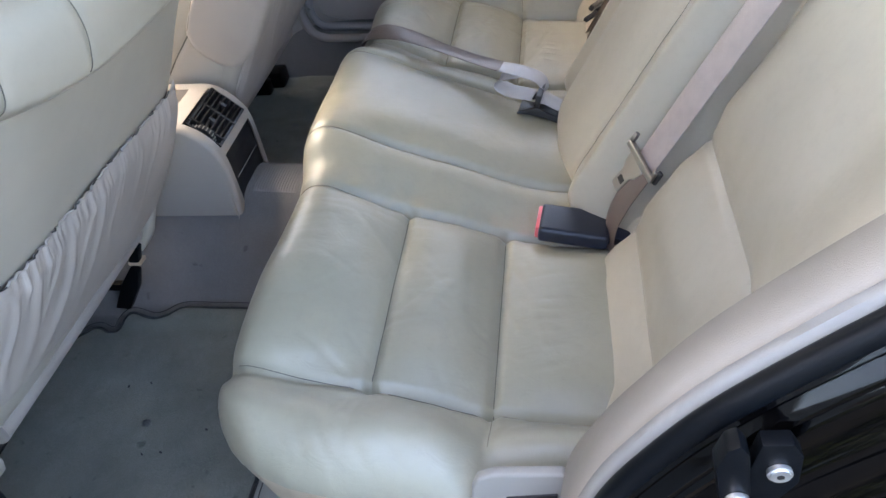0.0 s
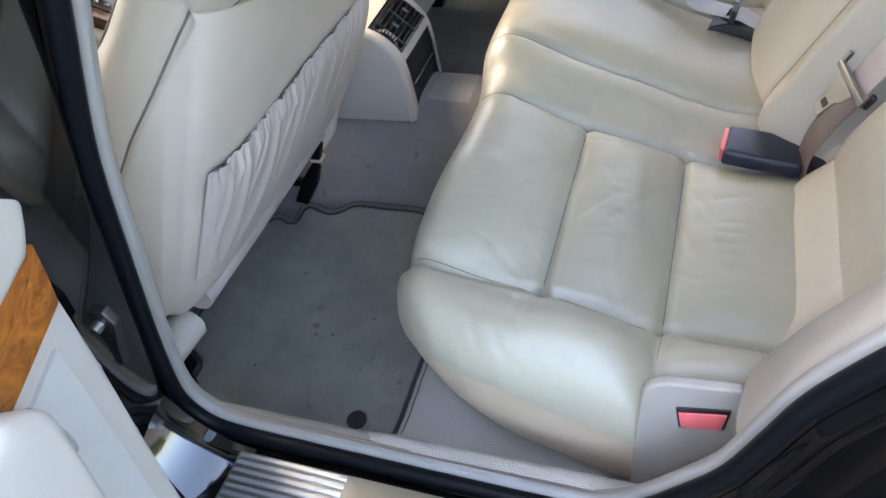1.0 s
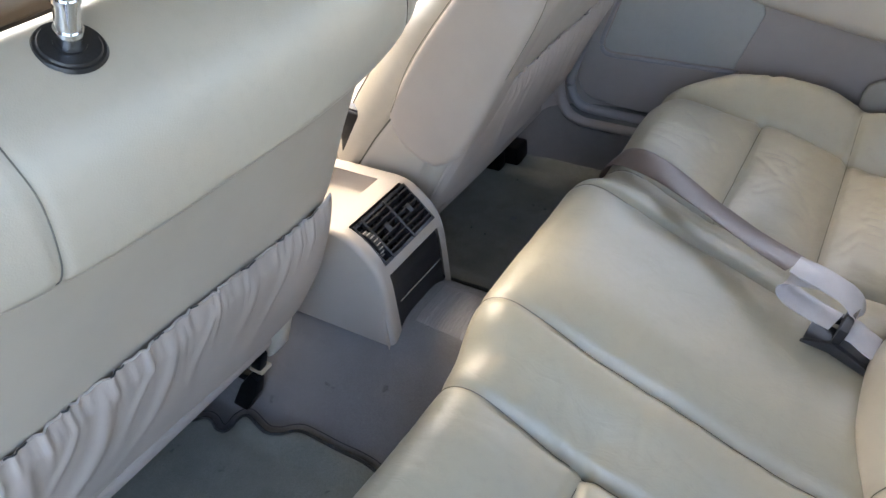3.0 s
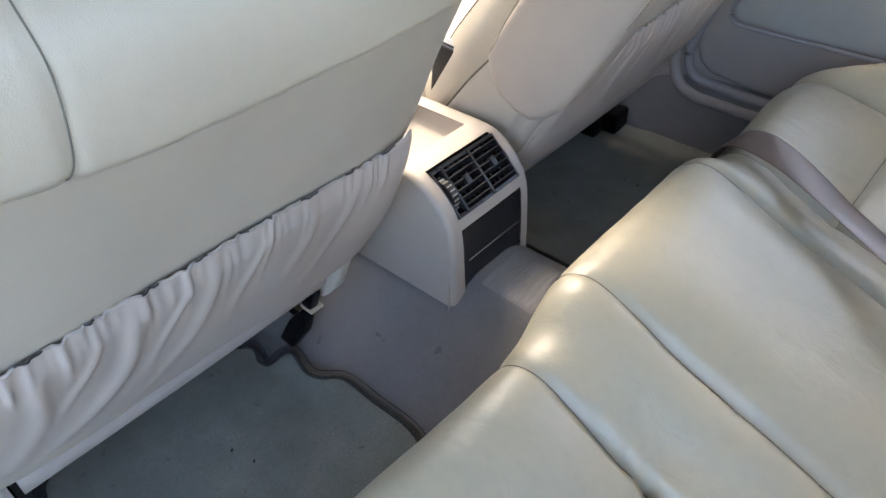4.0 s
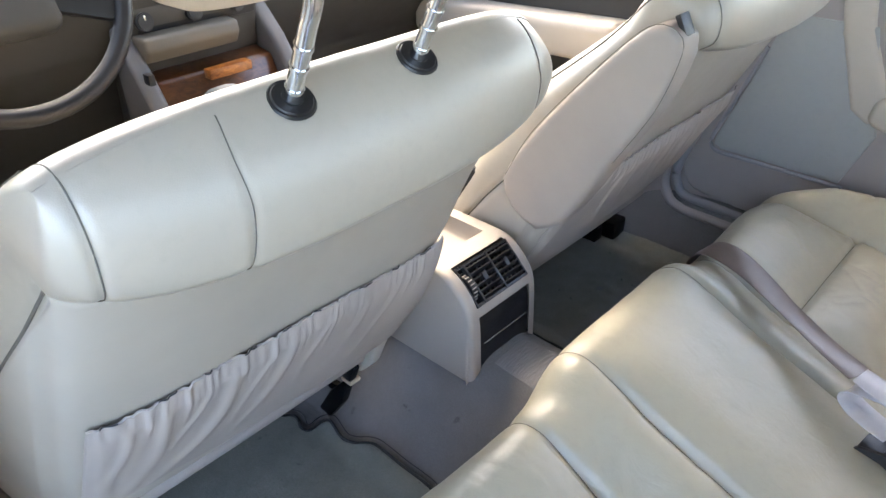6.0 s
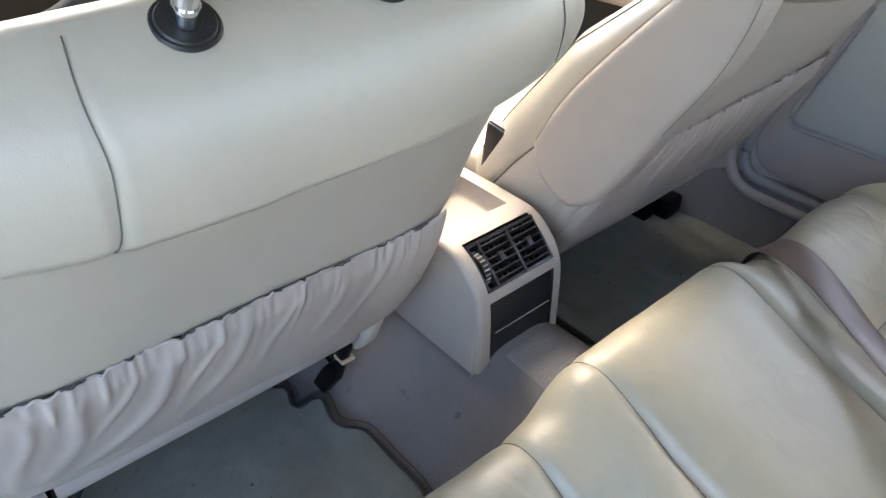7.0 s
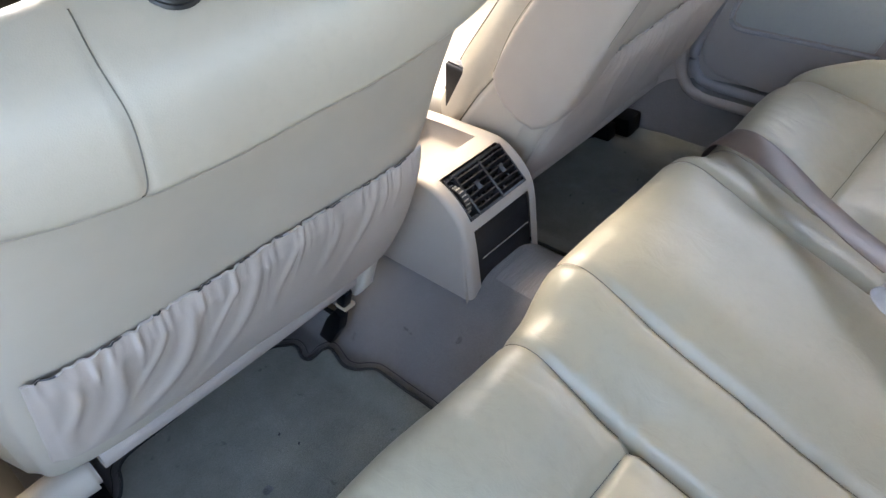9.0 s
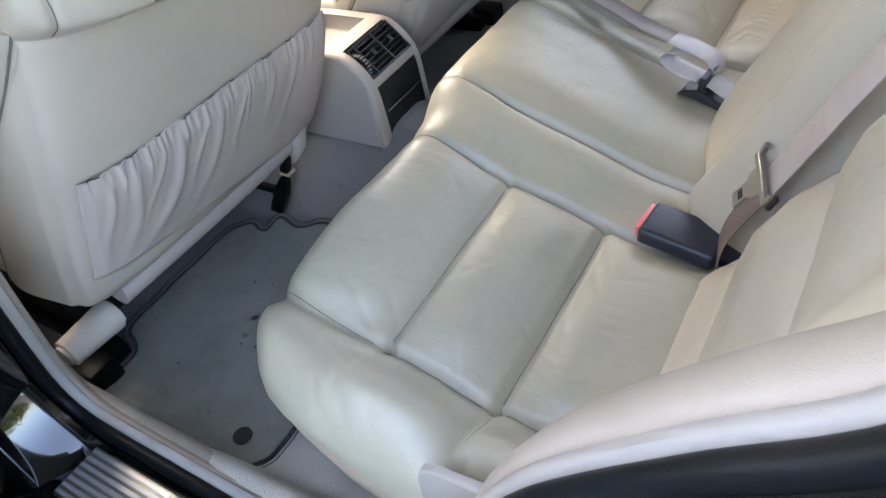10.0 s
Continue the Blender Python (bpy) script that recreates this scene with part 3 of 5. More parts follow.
# the painted body round the opening, with its stepped rebate
jamb = [(0.004, 0.793), (0.010, 0.797), (0.013, 0.800), (0.016, 0.799), (0.020, 0.804), (0.0225, 0.8085), (0.025, 0.8095), (0.0275, 0.8085), (0.030, 0.805), (0.033, 0.8085), (0.0355, 0.8095), (0.038, 0.808), (0.042, 0.805), (0.062, 0.808), (0.066, 0.812), (0.070, 0.814), (0.076, 0.813),
        (0.100, 0.815), (0.104, 0.819), (0.108, 0.821), (0.114, 0.820), (0.135, 0.824), (0.139, 0.828), (0.143, 0.829), (0.147, 0.834), (0.150, 0.86)]
tagged(round_opening("wall_left", jamb, PAINT, -1), "glossy black painted door jamb", "door jamb", kind="structure")
tagged(round_opening("wall_right", jamb, PAINT, 1), "glossy black painted door jamb", "door jamb", kind="structure")


# ---- wheel-arch trim between backrest and door ----
def arch_trim(sgn):
    top = group_of("side_trim", "beige padded wheel-arch trim beside the rear backrest", "side trim", (0.8, sgn * 0.72, 0.2))
    c = smooth_path([(0.750, 0.335)] + REAR_EDGE[4:] + [(1.08, 0.95)], 60)
    f = np.linspace(0, 1, 60)[:, None]
    rows = []
    for y, dx, dz in ((0.770, 0.001, -0.001), (0.762, -0.004, 0.003), (0.745, -0.004, 0.003), (0.722, 0.003, -0.003), (0.70, 0.012, -0.014), (0.68, 0.026, -0.032), (0.66, 0.05, -0.05), (0.64, 0.09, -0.07), (0.60, 0.16, -0.09)):
        k = 0.45 + 0.55 * sm(f, 0.0, 0.25)
        rows.append(np.concatenate([c[:, :1] + dx * k, np.full((60, 1), sgn * y), c[:, 1:] + dz * k], 1))
    rows = np.stack(rows, 1)
    fine = np.stack([smooth_path(r, 30) for r in rows])
    # same vinyl on both sides; the left colour is darkened against the sky light
    sheet("padded_panel", fine, VINYL_DIMMED if sgn < 0 else VINYL, top, flip=sgn > 0)
    # the end piece beside the cushion with its red reflector
    poly = [(0.650, 0.05), (0.656, 0.210), (0.661, 0.290), (0.667, 0.308), (0.683, 0.318), (0.752, 0.325), (0.770, 0.30), (0.80, 0.05)]
    part("end_cover", prism(poly, "y", sgn * 0.712, sgn * 0.700, 0.004, 3), GREYTRIM, top, "grey-beige leather end cover")
    lens = [(0.702, 0.248), (0.698, 0.275), (0.744, 0.285), (0.741, 0.257)]
    part("reflector_frame", prism([(0.700, 0.245), (0.695, 0.281), (0.747, 0.292), (0.744, 0.254)], "y", sgn * 0.7145, sgn * 0.704, 0.002), BLACK, top, "black frame of the reflector")
    part("reflector", prism(lens, "y", sgn * 0.7165, sgn * 0.706, 0.002), RED, top, "red plastic reflector")
    return top


arch_trim(-1)
arch_trim(1)


# ---- front seats ----
RECLINE = radians(28)
S_UP = np.array([math.sin(RECLINE), 0, math.cos(RECLINE)])
S_BACK = np.array([math.cos(RECLINE), 0, -math.sin(RECLINE)])


def front_seat(sgn, dx, label):
    cy = sgn * 0.397
    foot = np.array([0.035 + dx, cy, 0.20])
    top = group_of("front_seat", label, "car seat", (foot[0] - 0.2, cy, 0.06), group="front seats")

    def seam_height(q):
        return 0.516 + 0.014 * abs(q) ** 2.5

    def back_depth(w, q):
        """How far the rear face stands out at height w, q across (-1..1)."""
        up = sm(w, seam_height(q) - 0.012, seam_height(q) + 0.035)
        bulge = up * 0.041 * (1 - 0.72 * abs(q) ** 3)
        sag = -0.006 * np.exp(-((q / 0.6) ** 2)) * sm(w, 0.1, 0.3) * (1 - sm(w, 0.4, 0.5))
        return bulge + sag

    def front_depth(w):
        return np.interp(w, (0.0, 0.15, 0.33, 0.47, 0.585, 0.65), (-0.235, -0.22, -0.187, -0.128, -0.095, -0.085))

    def side_seam(w):
        return np.interp(w, (0.0, 0.135, 0.25, 0.36, 0.46, 0.516, 0.53), (-0.150, -0.128, -0.101, -0.077, -0.049, -0.030, -0.028))

    def over(w):
        """How far the skin has turned over the top, 0..1."""
        return 1 - np.sqrt(1 - np.clip((w - 0.54) / 0.092, 0, 1) ** 2)

    def bow(w):
        return sm(w, 0.525, 0.565) * (1 - sm(w, 0.595, 0.632))

    def corner_seam(w):
        return 0.230 + 0.002 * sm(w, 0.53, 0.60)

    rise = np.r_[0.520, 0.53, 0.54 + 0.0918 * np.sin(np.linspace(0.05, 1.5, 20))]

    def half_width(w):
        return 0.270 - 0.015 * sm(w, 0.1, 0.5) + 0.003 * sm(w, 0.52, 0.58)

    ws = np.r_[np.linspace(0.012, 0.54, 130), 0.54 + 0.092 * np.sin(np.linspace(0, np.pi / 2, 40))[1:]]
    n, m = 320, 14
    ws = snapped(ws, (0.516,))

    def round_ring(th, power=4.0):
        c, s = np.cos(th), np.sin(th)
        k = (abs(c) ** power + abs(s) ** power) ** (-1 / power)
        return c * k, s * k

    # the ring's steps are spread so that two of its points run along the side seams
    turn = np.linspace(-1.3, 0.6, 400)
    edge = ws + 0.014 * np.exp(-(((ws - 0.516) / 0.05) ** 2))
    room = np.where(side_seam(edge) < -0.045, -0.045 - front_depth(edge), 0.045) * (0.75 + 0.25 * sm(edge, 0.0, 0.05))
    seam_turn = -np.interp((side_seam(edge) + 0.045) / room, round_ring(turn)[1], turn)
    ring_k = np.arange(n)
    rear_k = np.where(ring_k >= n - m, ring_k - n, ring_k)[None]
    TH = np.where((rear_k > n // 2 + m), math.pi + seam_turn[:, None] + (ring_k[None] - n // 2 - m) / (n // 2 - 2 * m) * (math.pi - 2 * seam_turn[:, None]),
                  -seam_turn[:, None] + (rear_k + m) / (n // 2 + 2 * m) * (math.pi + 2 * seam_turn[:, None]))
    C, S = round_ring(TH, 4.0 + 2.6 * sm(ws, 0.50, 0.565)[:, None])
    W0 = np.repeat(ws[:, None], n, 1)
    W = W0 + 0.014 * abs(C) ** 2.5 * np.exp(-(((W0 - 0.516) / 0.05) ** 2))
    outer = sm(C * sgn, -0.2, 0.5)
    W = W - (0.020 - 0.014 * outer) * abs(C) ** 7 * sm(W0, 0.56, 0.632)
    t = np.clip((W0 - 0.54) / 0.092, 0, 1)
    cap = np.maximum((1 - t**2.3) ** (1 / 2.0), 0.0)
    capy = 1 - (0.10 - 0.06 * outer) * t**4
    low = sm(W, 0.0, 0.05)
    hw = half_width(W) * capy
    db = np.where(S > 0, back_depth(W, C) + 0.045, -0.045 - front_depth(W)) * cap * (0.75 + 0.25 * low)
    D = -0.045 - 0.006 * t + 0.016 * t * outer * abs(C) ** 3 + db * S
    Yl = C * hw + (0.026 * sm(W, 0.46, 0.58) * np.maximum(C, 0) if sgn < 0 else 0)
    rear = sm(S, 0.1, 0.4)
    g = np.exp(-(((W - seam_height(C)) / 0.006) ** 2)) * rear * 0.0065
    g = g + np.exp(-(((Yl + 0.137 - 0.018 * over(W) - 0.008 * bow(W)) / 0.003) ** 2)) * sm(W, 0.525, 0.54) * 0.003 * (S > -0.3) * (1 if sgn < 0 else 0)
    out = abs(C) > 0.88
    side = np.exp(-(((D - side_seam(W)) / 0.0045) ** 2)) * (1 - sm(W, 0.53, 0.54)) * out * 0.005
    corner = np.exp(-(((abs(Yl) - corner_seam(W)) / 0.0035) ** 2)) * sm(W, 0.53, 0.545) * 0.003 * (S > -0.2)
    D = D - np.where(S > 0, 1, -1) * (g + corner) * (abs(S) > 0.3)
    Yl = Yl + np.sign(C) * 0.045 * sm(-S, -0.35, 0.8) * (1 - sm(W, 0.34, 0.66))
    Yl = Yl - np.sign(C) * (side + (g + corner) * (abs(S) <= 0.3))
    Yl = Yl + 0.0015 * wob(W * 2, C, 0.5, 21 + sgn)
    D = D + 0.0016 * wob(W, Yl, 0.18, 23 + sgn)
    P = foot + W[..., None] * S_UP + D[..., None] * S_BACK
    P[..., 1] = cy + Yl
    mean = lambda A: (A[:-1] + A[1:] + np.roll(A, -1, 1)[:-1] + np.roll(A, -1, 1)[1:]) / 4
    FS = mean(S)
    below = mean(W0) < 0.516
    panel = below & ((ring_k < n // 2 + m) | (ring_k >= n - m))[None]
    roll = ~below & (FS > -0.6)
    sheet("back_panel", P, BACK_VINYL, top, "smooth beige back panel", cv=True, faces=panel, flip=True)
    sheet("shoulder_roll", P, SEAT_LEATHER, top, "pale stitched leather shoulder roll", cv=True, faces=roll, flip=True)
    sheet("backrest", P, SEAT_LEATHER, top, cv=True, faces=~panel & ~roll, flip=True)

    def on_seat(w, q, d=None, y=None, front=False):
        """A place on the backrest's skin: rear face at height w, q across; or on its flank at depth d."""
        f = np.interp(w, ws, np.arange(len(ws)))
        spots = []
        for row in (int(f), min(int(f) + 1, len(ws) - 1)):
            if d is None:
                pick, key, want = (S[row] < -0.02 if front else S[row] > 0.02), C[row] if y is None else Yl[row], q if y is None else y
            else:
                pick, key, want = C[row] * q > 0.6, D[row], d
            order = np.argsort(key[pick])
            spots.append([np.interp(want, key[pick][order], P[row, pick, k][order]) for k in range(3)])
        skin = np.array(spots[0]) + (f - int(f)) * (np.array(spots[1]) - np.array(spots[0]))
        return tuple(skin + (0.0006 * S_BACK + 0.0006 * S_UP if d is None else (0, 0, 0)))

    def seam(pts, r=0.0012, count=80):
        tube("seam", pts, r, SEAM_PALE, top, "fine stitched seam", 6, count)

    seam([on_seat(0.516, q) for q in np.linspace(-0.93, 0.93, 24)], 0.00035)
    for q in (-1, 1):
        seam([on_seat(w, q, side_seam(w)) for w in np.linspace(0.03, 0.515, 22)], 0.0016)
        seam([on_seat(w, q, y=q * corner_seam(w)) for w in rise] + ([on_seat(w, q, y=q * 0.232, front=True) for w in (0.629, 0.622, 0.61, 0.595, 0.575, 0.55, 0.52)] if q == sgn else []), 0.0006, 90)
    if sgn < 0:
        seam([on_seat(w, 0, y=-0.137 + 0.018 * over(w) + 0.008 * bow(w)) for w in rise], 0.0005, 60)
    # piping along the front edge
    for q in (-1, 1):
        tube("piping", [on_seat(w, q, front_depth(w) * (1 - 0.03) + 0.016) for w in np.linspace(0.03, 0.60, 20)], 0.0018, THREAD, top, "dark piping along the front edge", 8, 90)
    # foot of the backrest and the cushion
    p = foot - 0.014 * S_UP - 0.036 * S_BACK - np.array([0.004, 0, 0.007])
    tube("lower_valance", [(p[0], cy - 0.212, p[2]), (p[0], cy, p[2] - 0.002), (p[0], cy + 0.225, p[2])], 0.030, POCKET, top, "beige valance below the back panel", 20, 30)
    part("seat_cushion", box((foot[0] - 0.62, cy - 0.255, 0.16), (foot[0] - 0.12, cy + 0.255, 0.32), 0.045, 5), SEAT_LEATHER, top)
    part("seat_base", box((foot[0] - 0.55, cy - 0.235, 0.004), (foot[0] - 0.24, cy + 0.235, 0.165), 0.015, 2), BLACK, top, "black steel seat base")
    for q in (-1, 1):
        y = cy + q * 0.235
        m = Matrix.Translation((foot[0] - 0.066, cy + q * 0.274, 0.148)) @ Matrix.Rotation(radians(90), 4, "X")
        if q == sgn and sgn < 0:
            part("recliner_cover", disc(0.030, 0.104, m, 32, 0.006, 0.024), BACK_VINYL, top, "beige tubular recliner cover")
        # rubber black on the rail carries the shadow under the seat
        part("seat_rail", box((foot[0] - 0.46, y - 0.016, 0.012), (foot[0] - 0.12, y + 0.016, 0.05), 0.004), RUBBER, top, "seat rail, blackened for the shadow under the seat")
    y = cy + sgn * 0.285
    part("rail_end", box((foot[0] - 0.16, y - 0.028, 0.012), (foot[0] - 0.09, y + 0.028, 0.06), 0.008, 2), RUBBER, top, "black plastic rail end")
    if sgn < 0:
        part("seat_bracket", prism([(-0.085, 0.030), (-0.055, 0.026), (-0.016, 0.082), (0.000, 0.122), (-0.014, 0.132), (-0.045, 0.095)], "y", -0.222, -0.204, 0.004), RUBBER, top, "black seat bracket")
        part("bracket_link", prism([(-0.014, 0.142), (0.006, 0.140), (0.020, 0.176), (0.006, 0.186)], "y", -0.216, -0.200, 0.004), RUBBER, top, "black link above the bracket")
        part("bracket_clip", box((-0.014, -0.217, 0.136), (0.010, -0.194, 0.143), 0.002), TAN, top, "pale plastic clip")
        part("frame_cover", prism([(-0.060, 0.165), (-0.030, 0.135), (0.004, 0.145), (0.034, 0.180), (0.058, 0.235), (0.066, 0.290), (0.030, 0.300), (-0.03, 0.24)], "y", -0.190, -0.166, 0.009, 3), VINYL, top, "beige plastic cover of the seat frame")
    # the gathered pocket
    a, b = np.meshgrid(np.linspace(0, 1, 60), np.linspace(0, 1, 240), indexing="ij")
    if sgn > 0:
        flip_y = -1
    else:
        flip_y = 1
    yy = flip_y * ((-0.243 + 0.484 * b) - 0.012 * (1 - a) * (1 - 2 * b) + 0.02 * (1 - a) * b)
    w0, w1 = 0.100 - 0.080 * b**0.8, 0.312 - 0.014 * b - 0.006 * np.sin(b * np.pi)
    ww = w0 + (w1 - w0) * a
    edge = np.minimum(1, np.minimum(b, 1 - b) / 0.025) * np.minimum(1, a / 0.06)
    e = 1 - a
    g = random.Random(40 + sgn)
    folds = 0
    for k in range(24):
        at_b, wide, strength, reach, slant = g.uniform(0.03, 0.97), g.uniform(0.006, 0.011), g.uniform(0.0015, 0.006), g.uniform(0.06, 0.24), g.uniform(-0.02, 0.06)
        u = ((b - at_b + slant * e) / wide) ** 2
        folds = folds + strength * (1 - 0.8 * u) * np.exp(-u) * np.exp(-((e / reach) ** 2))
    for at_b, wide, strength, reach, slant, bend in ((0.07, 0.016, 0.007, 0.9, 0.03, 1.0), (0.17, 0.022, 0.010, 0.8, 0.10, 1.8), (0.25, 0.014, 0.006, 0.6, 0.14, 1.5), (0.34, 0.024, 0.011, 0.85, 0.20, 1.7), (0.42, 0.013, 0.006, 0.5, 0.13, 1.3),
                                                     (0.50, 0.022, 0.008, 0.7, 0.22, 1.6), (0.60, 0.016, 0.006, 0.5, 0.14, 1.2), (0.71, 0.020, 0.006, 0.45, 0.10, 1.4), (0.84, 0.018, 0.007, 0.6, 0.16, 1.1)):
        u = ((b - at_b + slant * e**bend + 0.012 * np.sin(e * 7 + at_b * 40)) / (wide * (0.7 + 0.9 * e))) ** 2
        folds = folds + 0.46 * strength * (1 - 0.8 * u) * np.exp(-u) * np.exp(-((e / reach) ** 4)) * (0.35 + 0.65 * sm(e, 0.0, 0.25))
    hem = 0.45 + 0.55 * sm(e, 0.0, 0.16)
    pinch = 0.0017 * np.sin(b * 215 + 4 * np.sin(b * 29) + 2 * np.sin(b * 71)) * np.exp(-((e / 0.10) ** 1.5)) * (0.6 + 0.4 * np.sin(b * 23 + 1))
    dd = 0.0036 + edge * ((0.0045 + 0.005 * np.sin(np.pi * b) * a**0.7) * (1 - 0.8 * sm(a, 0.86, 1.0)) + folds * hem + pinch + 0.002 * wob(b * 2, a, 0.5, 31))
    if sgn < 0:
        dd = dd + 0.012 * sm(b, 0.78, 0.97) * np.sin(np.pi * a**1.5) ** 0.7
    round_off = (1 - np.minimum(abs(yy) / 0.268, 0.97) ** 4.6) ** (1 / 4.6)
    dd = dd - 0.045 + (back_depth(ww, yy / 0.268) + 0.045) * round_off
    Q = foot + ww[..., None] * S_UP + dd[..., None] * S_BACK
    Q[..., 1] = cy + yy
    cloth = slab("pocket", Q, -0.0025 * S_BACK, POCKET, top, "gathered beige cloth seat pocket", 80)
    # short black strips stand in for the dark gaps between the gathers
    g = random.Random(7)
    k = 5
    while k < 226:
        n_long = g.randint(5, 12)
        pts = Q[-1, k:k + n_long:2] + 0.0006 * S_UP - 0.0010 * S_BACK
        tube("gap_strip", pts, 0.0009, BLACK, cloth, "black strip for a dark gap between the gathers", 6, 8)
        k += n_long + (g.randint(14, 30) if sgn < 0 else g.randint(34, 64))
    # headrest on two posts
    head = np.array([0.245 + dx, cy, 0.92])
    H = []
    for k, sc in zip(np.linspace(-1, 1, 30), np.sqrt(np.maximum(0, 1 - np.abs(np.linspace(-1, 1, 30)) ** 3.0))):
        c2, s2 = squircle(64, 3.2)
        H.append(np.stack([head[0] + 0.06 * s2 * max(sc, 0.02) + 0.03 * k, cy + c2 * 0.14 * (0.35 + 0.65 * max(sc, 0.02)), head[2] + 0.095 * k + 0 * c2], 1))
    sheet("headrest", np.array(H), SEAT_LEATHER, top, "pale leather headrest", cv=True)
    for y in (cy - 0.060, cy + 0.073):
        near = (P[..., 0] - 0.300 - dx) ** 2 + (P[..., 1] - y) ** 2 + 10 * (P[..., 2] < 0.68)
        spot = P.reshape(-1, 3)[int(np.argmin(near))]
        base = np.array([0.300 + dx, y, spot[2]])
        tube("headrest_post", [base - (0.020, 0, 0.04), base, base + (0.028, 0, 0.055), base + (0.040, 0, 0.085), base + (0.030, 0, 0.14)], 0.0068, CHROME, top, "polished chrome headrest post", 16, 40)
        for h in (0.010, 0.028, 0.044):
            m = Matrix.Translation(base + np.array((0.51 * h, 0, h))) @ Matrix.Rotation(radians(27), 4, "Y")
            part("post_ring", disc(0.0078, 0.005, m, 20, 0.001), CHROME, top, "chrome notch ring")
        m = Matrix.Translation(base + np.array((0.0, 0, 0.0002))) @ Matrix.Rotation(radians(33), 4, "Y")
        part("post_guide", disc(0.0205, 0.0045, m, 36, 0.0016, 0.0175), BLACK, top, "black plastic post guide")
        part("guide_collar", disc(0.0115, 0.006, m, 28, 0.002, 0.0105), BLACK, top, "black inner collar")
    return top


front_seat(-1, 0.0, "pale beige leather driver seat with a gathered map pocket")
PASS = front_seat(1, 0.05, "beige leather passenger seat with its armrest folded up")


# folding armrest on the inner flank of the passenger seat
def armrest():
    poly = [(0.078, 0.435), (0.084, 0.405), (0.104, 0.380), (0.142, 0.360), (0.168, 0.366), (0.200, 0.392), (0.228, 0.435), (0.276, 0.520), (0.328, 0.612), (0.352, 0.690), (0.345, 0.715), (0.318, 0.722), (0.285, 0.702), (0.205, 0.616), (0.130, 0.523)]
    a = part("folding_armrest", prism([tuple(p) for p in smooth_path(poly, 32, True)], "y", 0.082, 0.140, 0.014, 4), ARM_VINYL_SHADED, PASS, "beige vinyl armrest folded up against the seat", 60)
    tube("armrest_seam", [(x, 0.0835, z) for x, z in poly[7:]] + [(0.085, 0.0835, 0.44)], 0.0005, THREAD, a, "fine seam round the armrest", 6, 60)
    m = Matrix.Translation((0.336, 0.112, 0.717)) @ Matrix.Rotation(radians(62), 4, "Y")
    part("armrest_button", turned(box((-0.016, -0.012, -0.002), (0.016, 0.012, 0.006), 0.002), m), BLACK, a, "small black release button")


armrest()


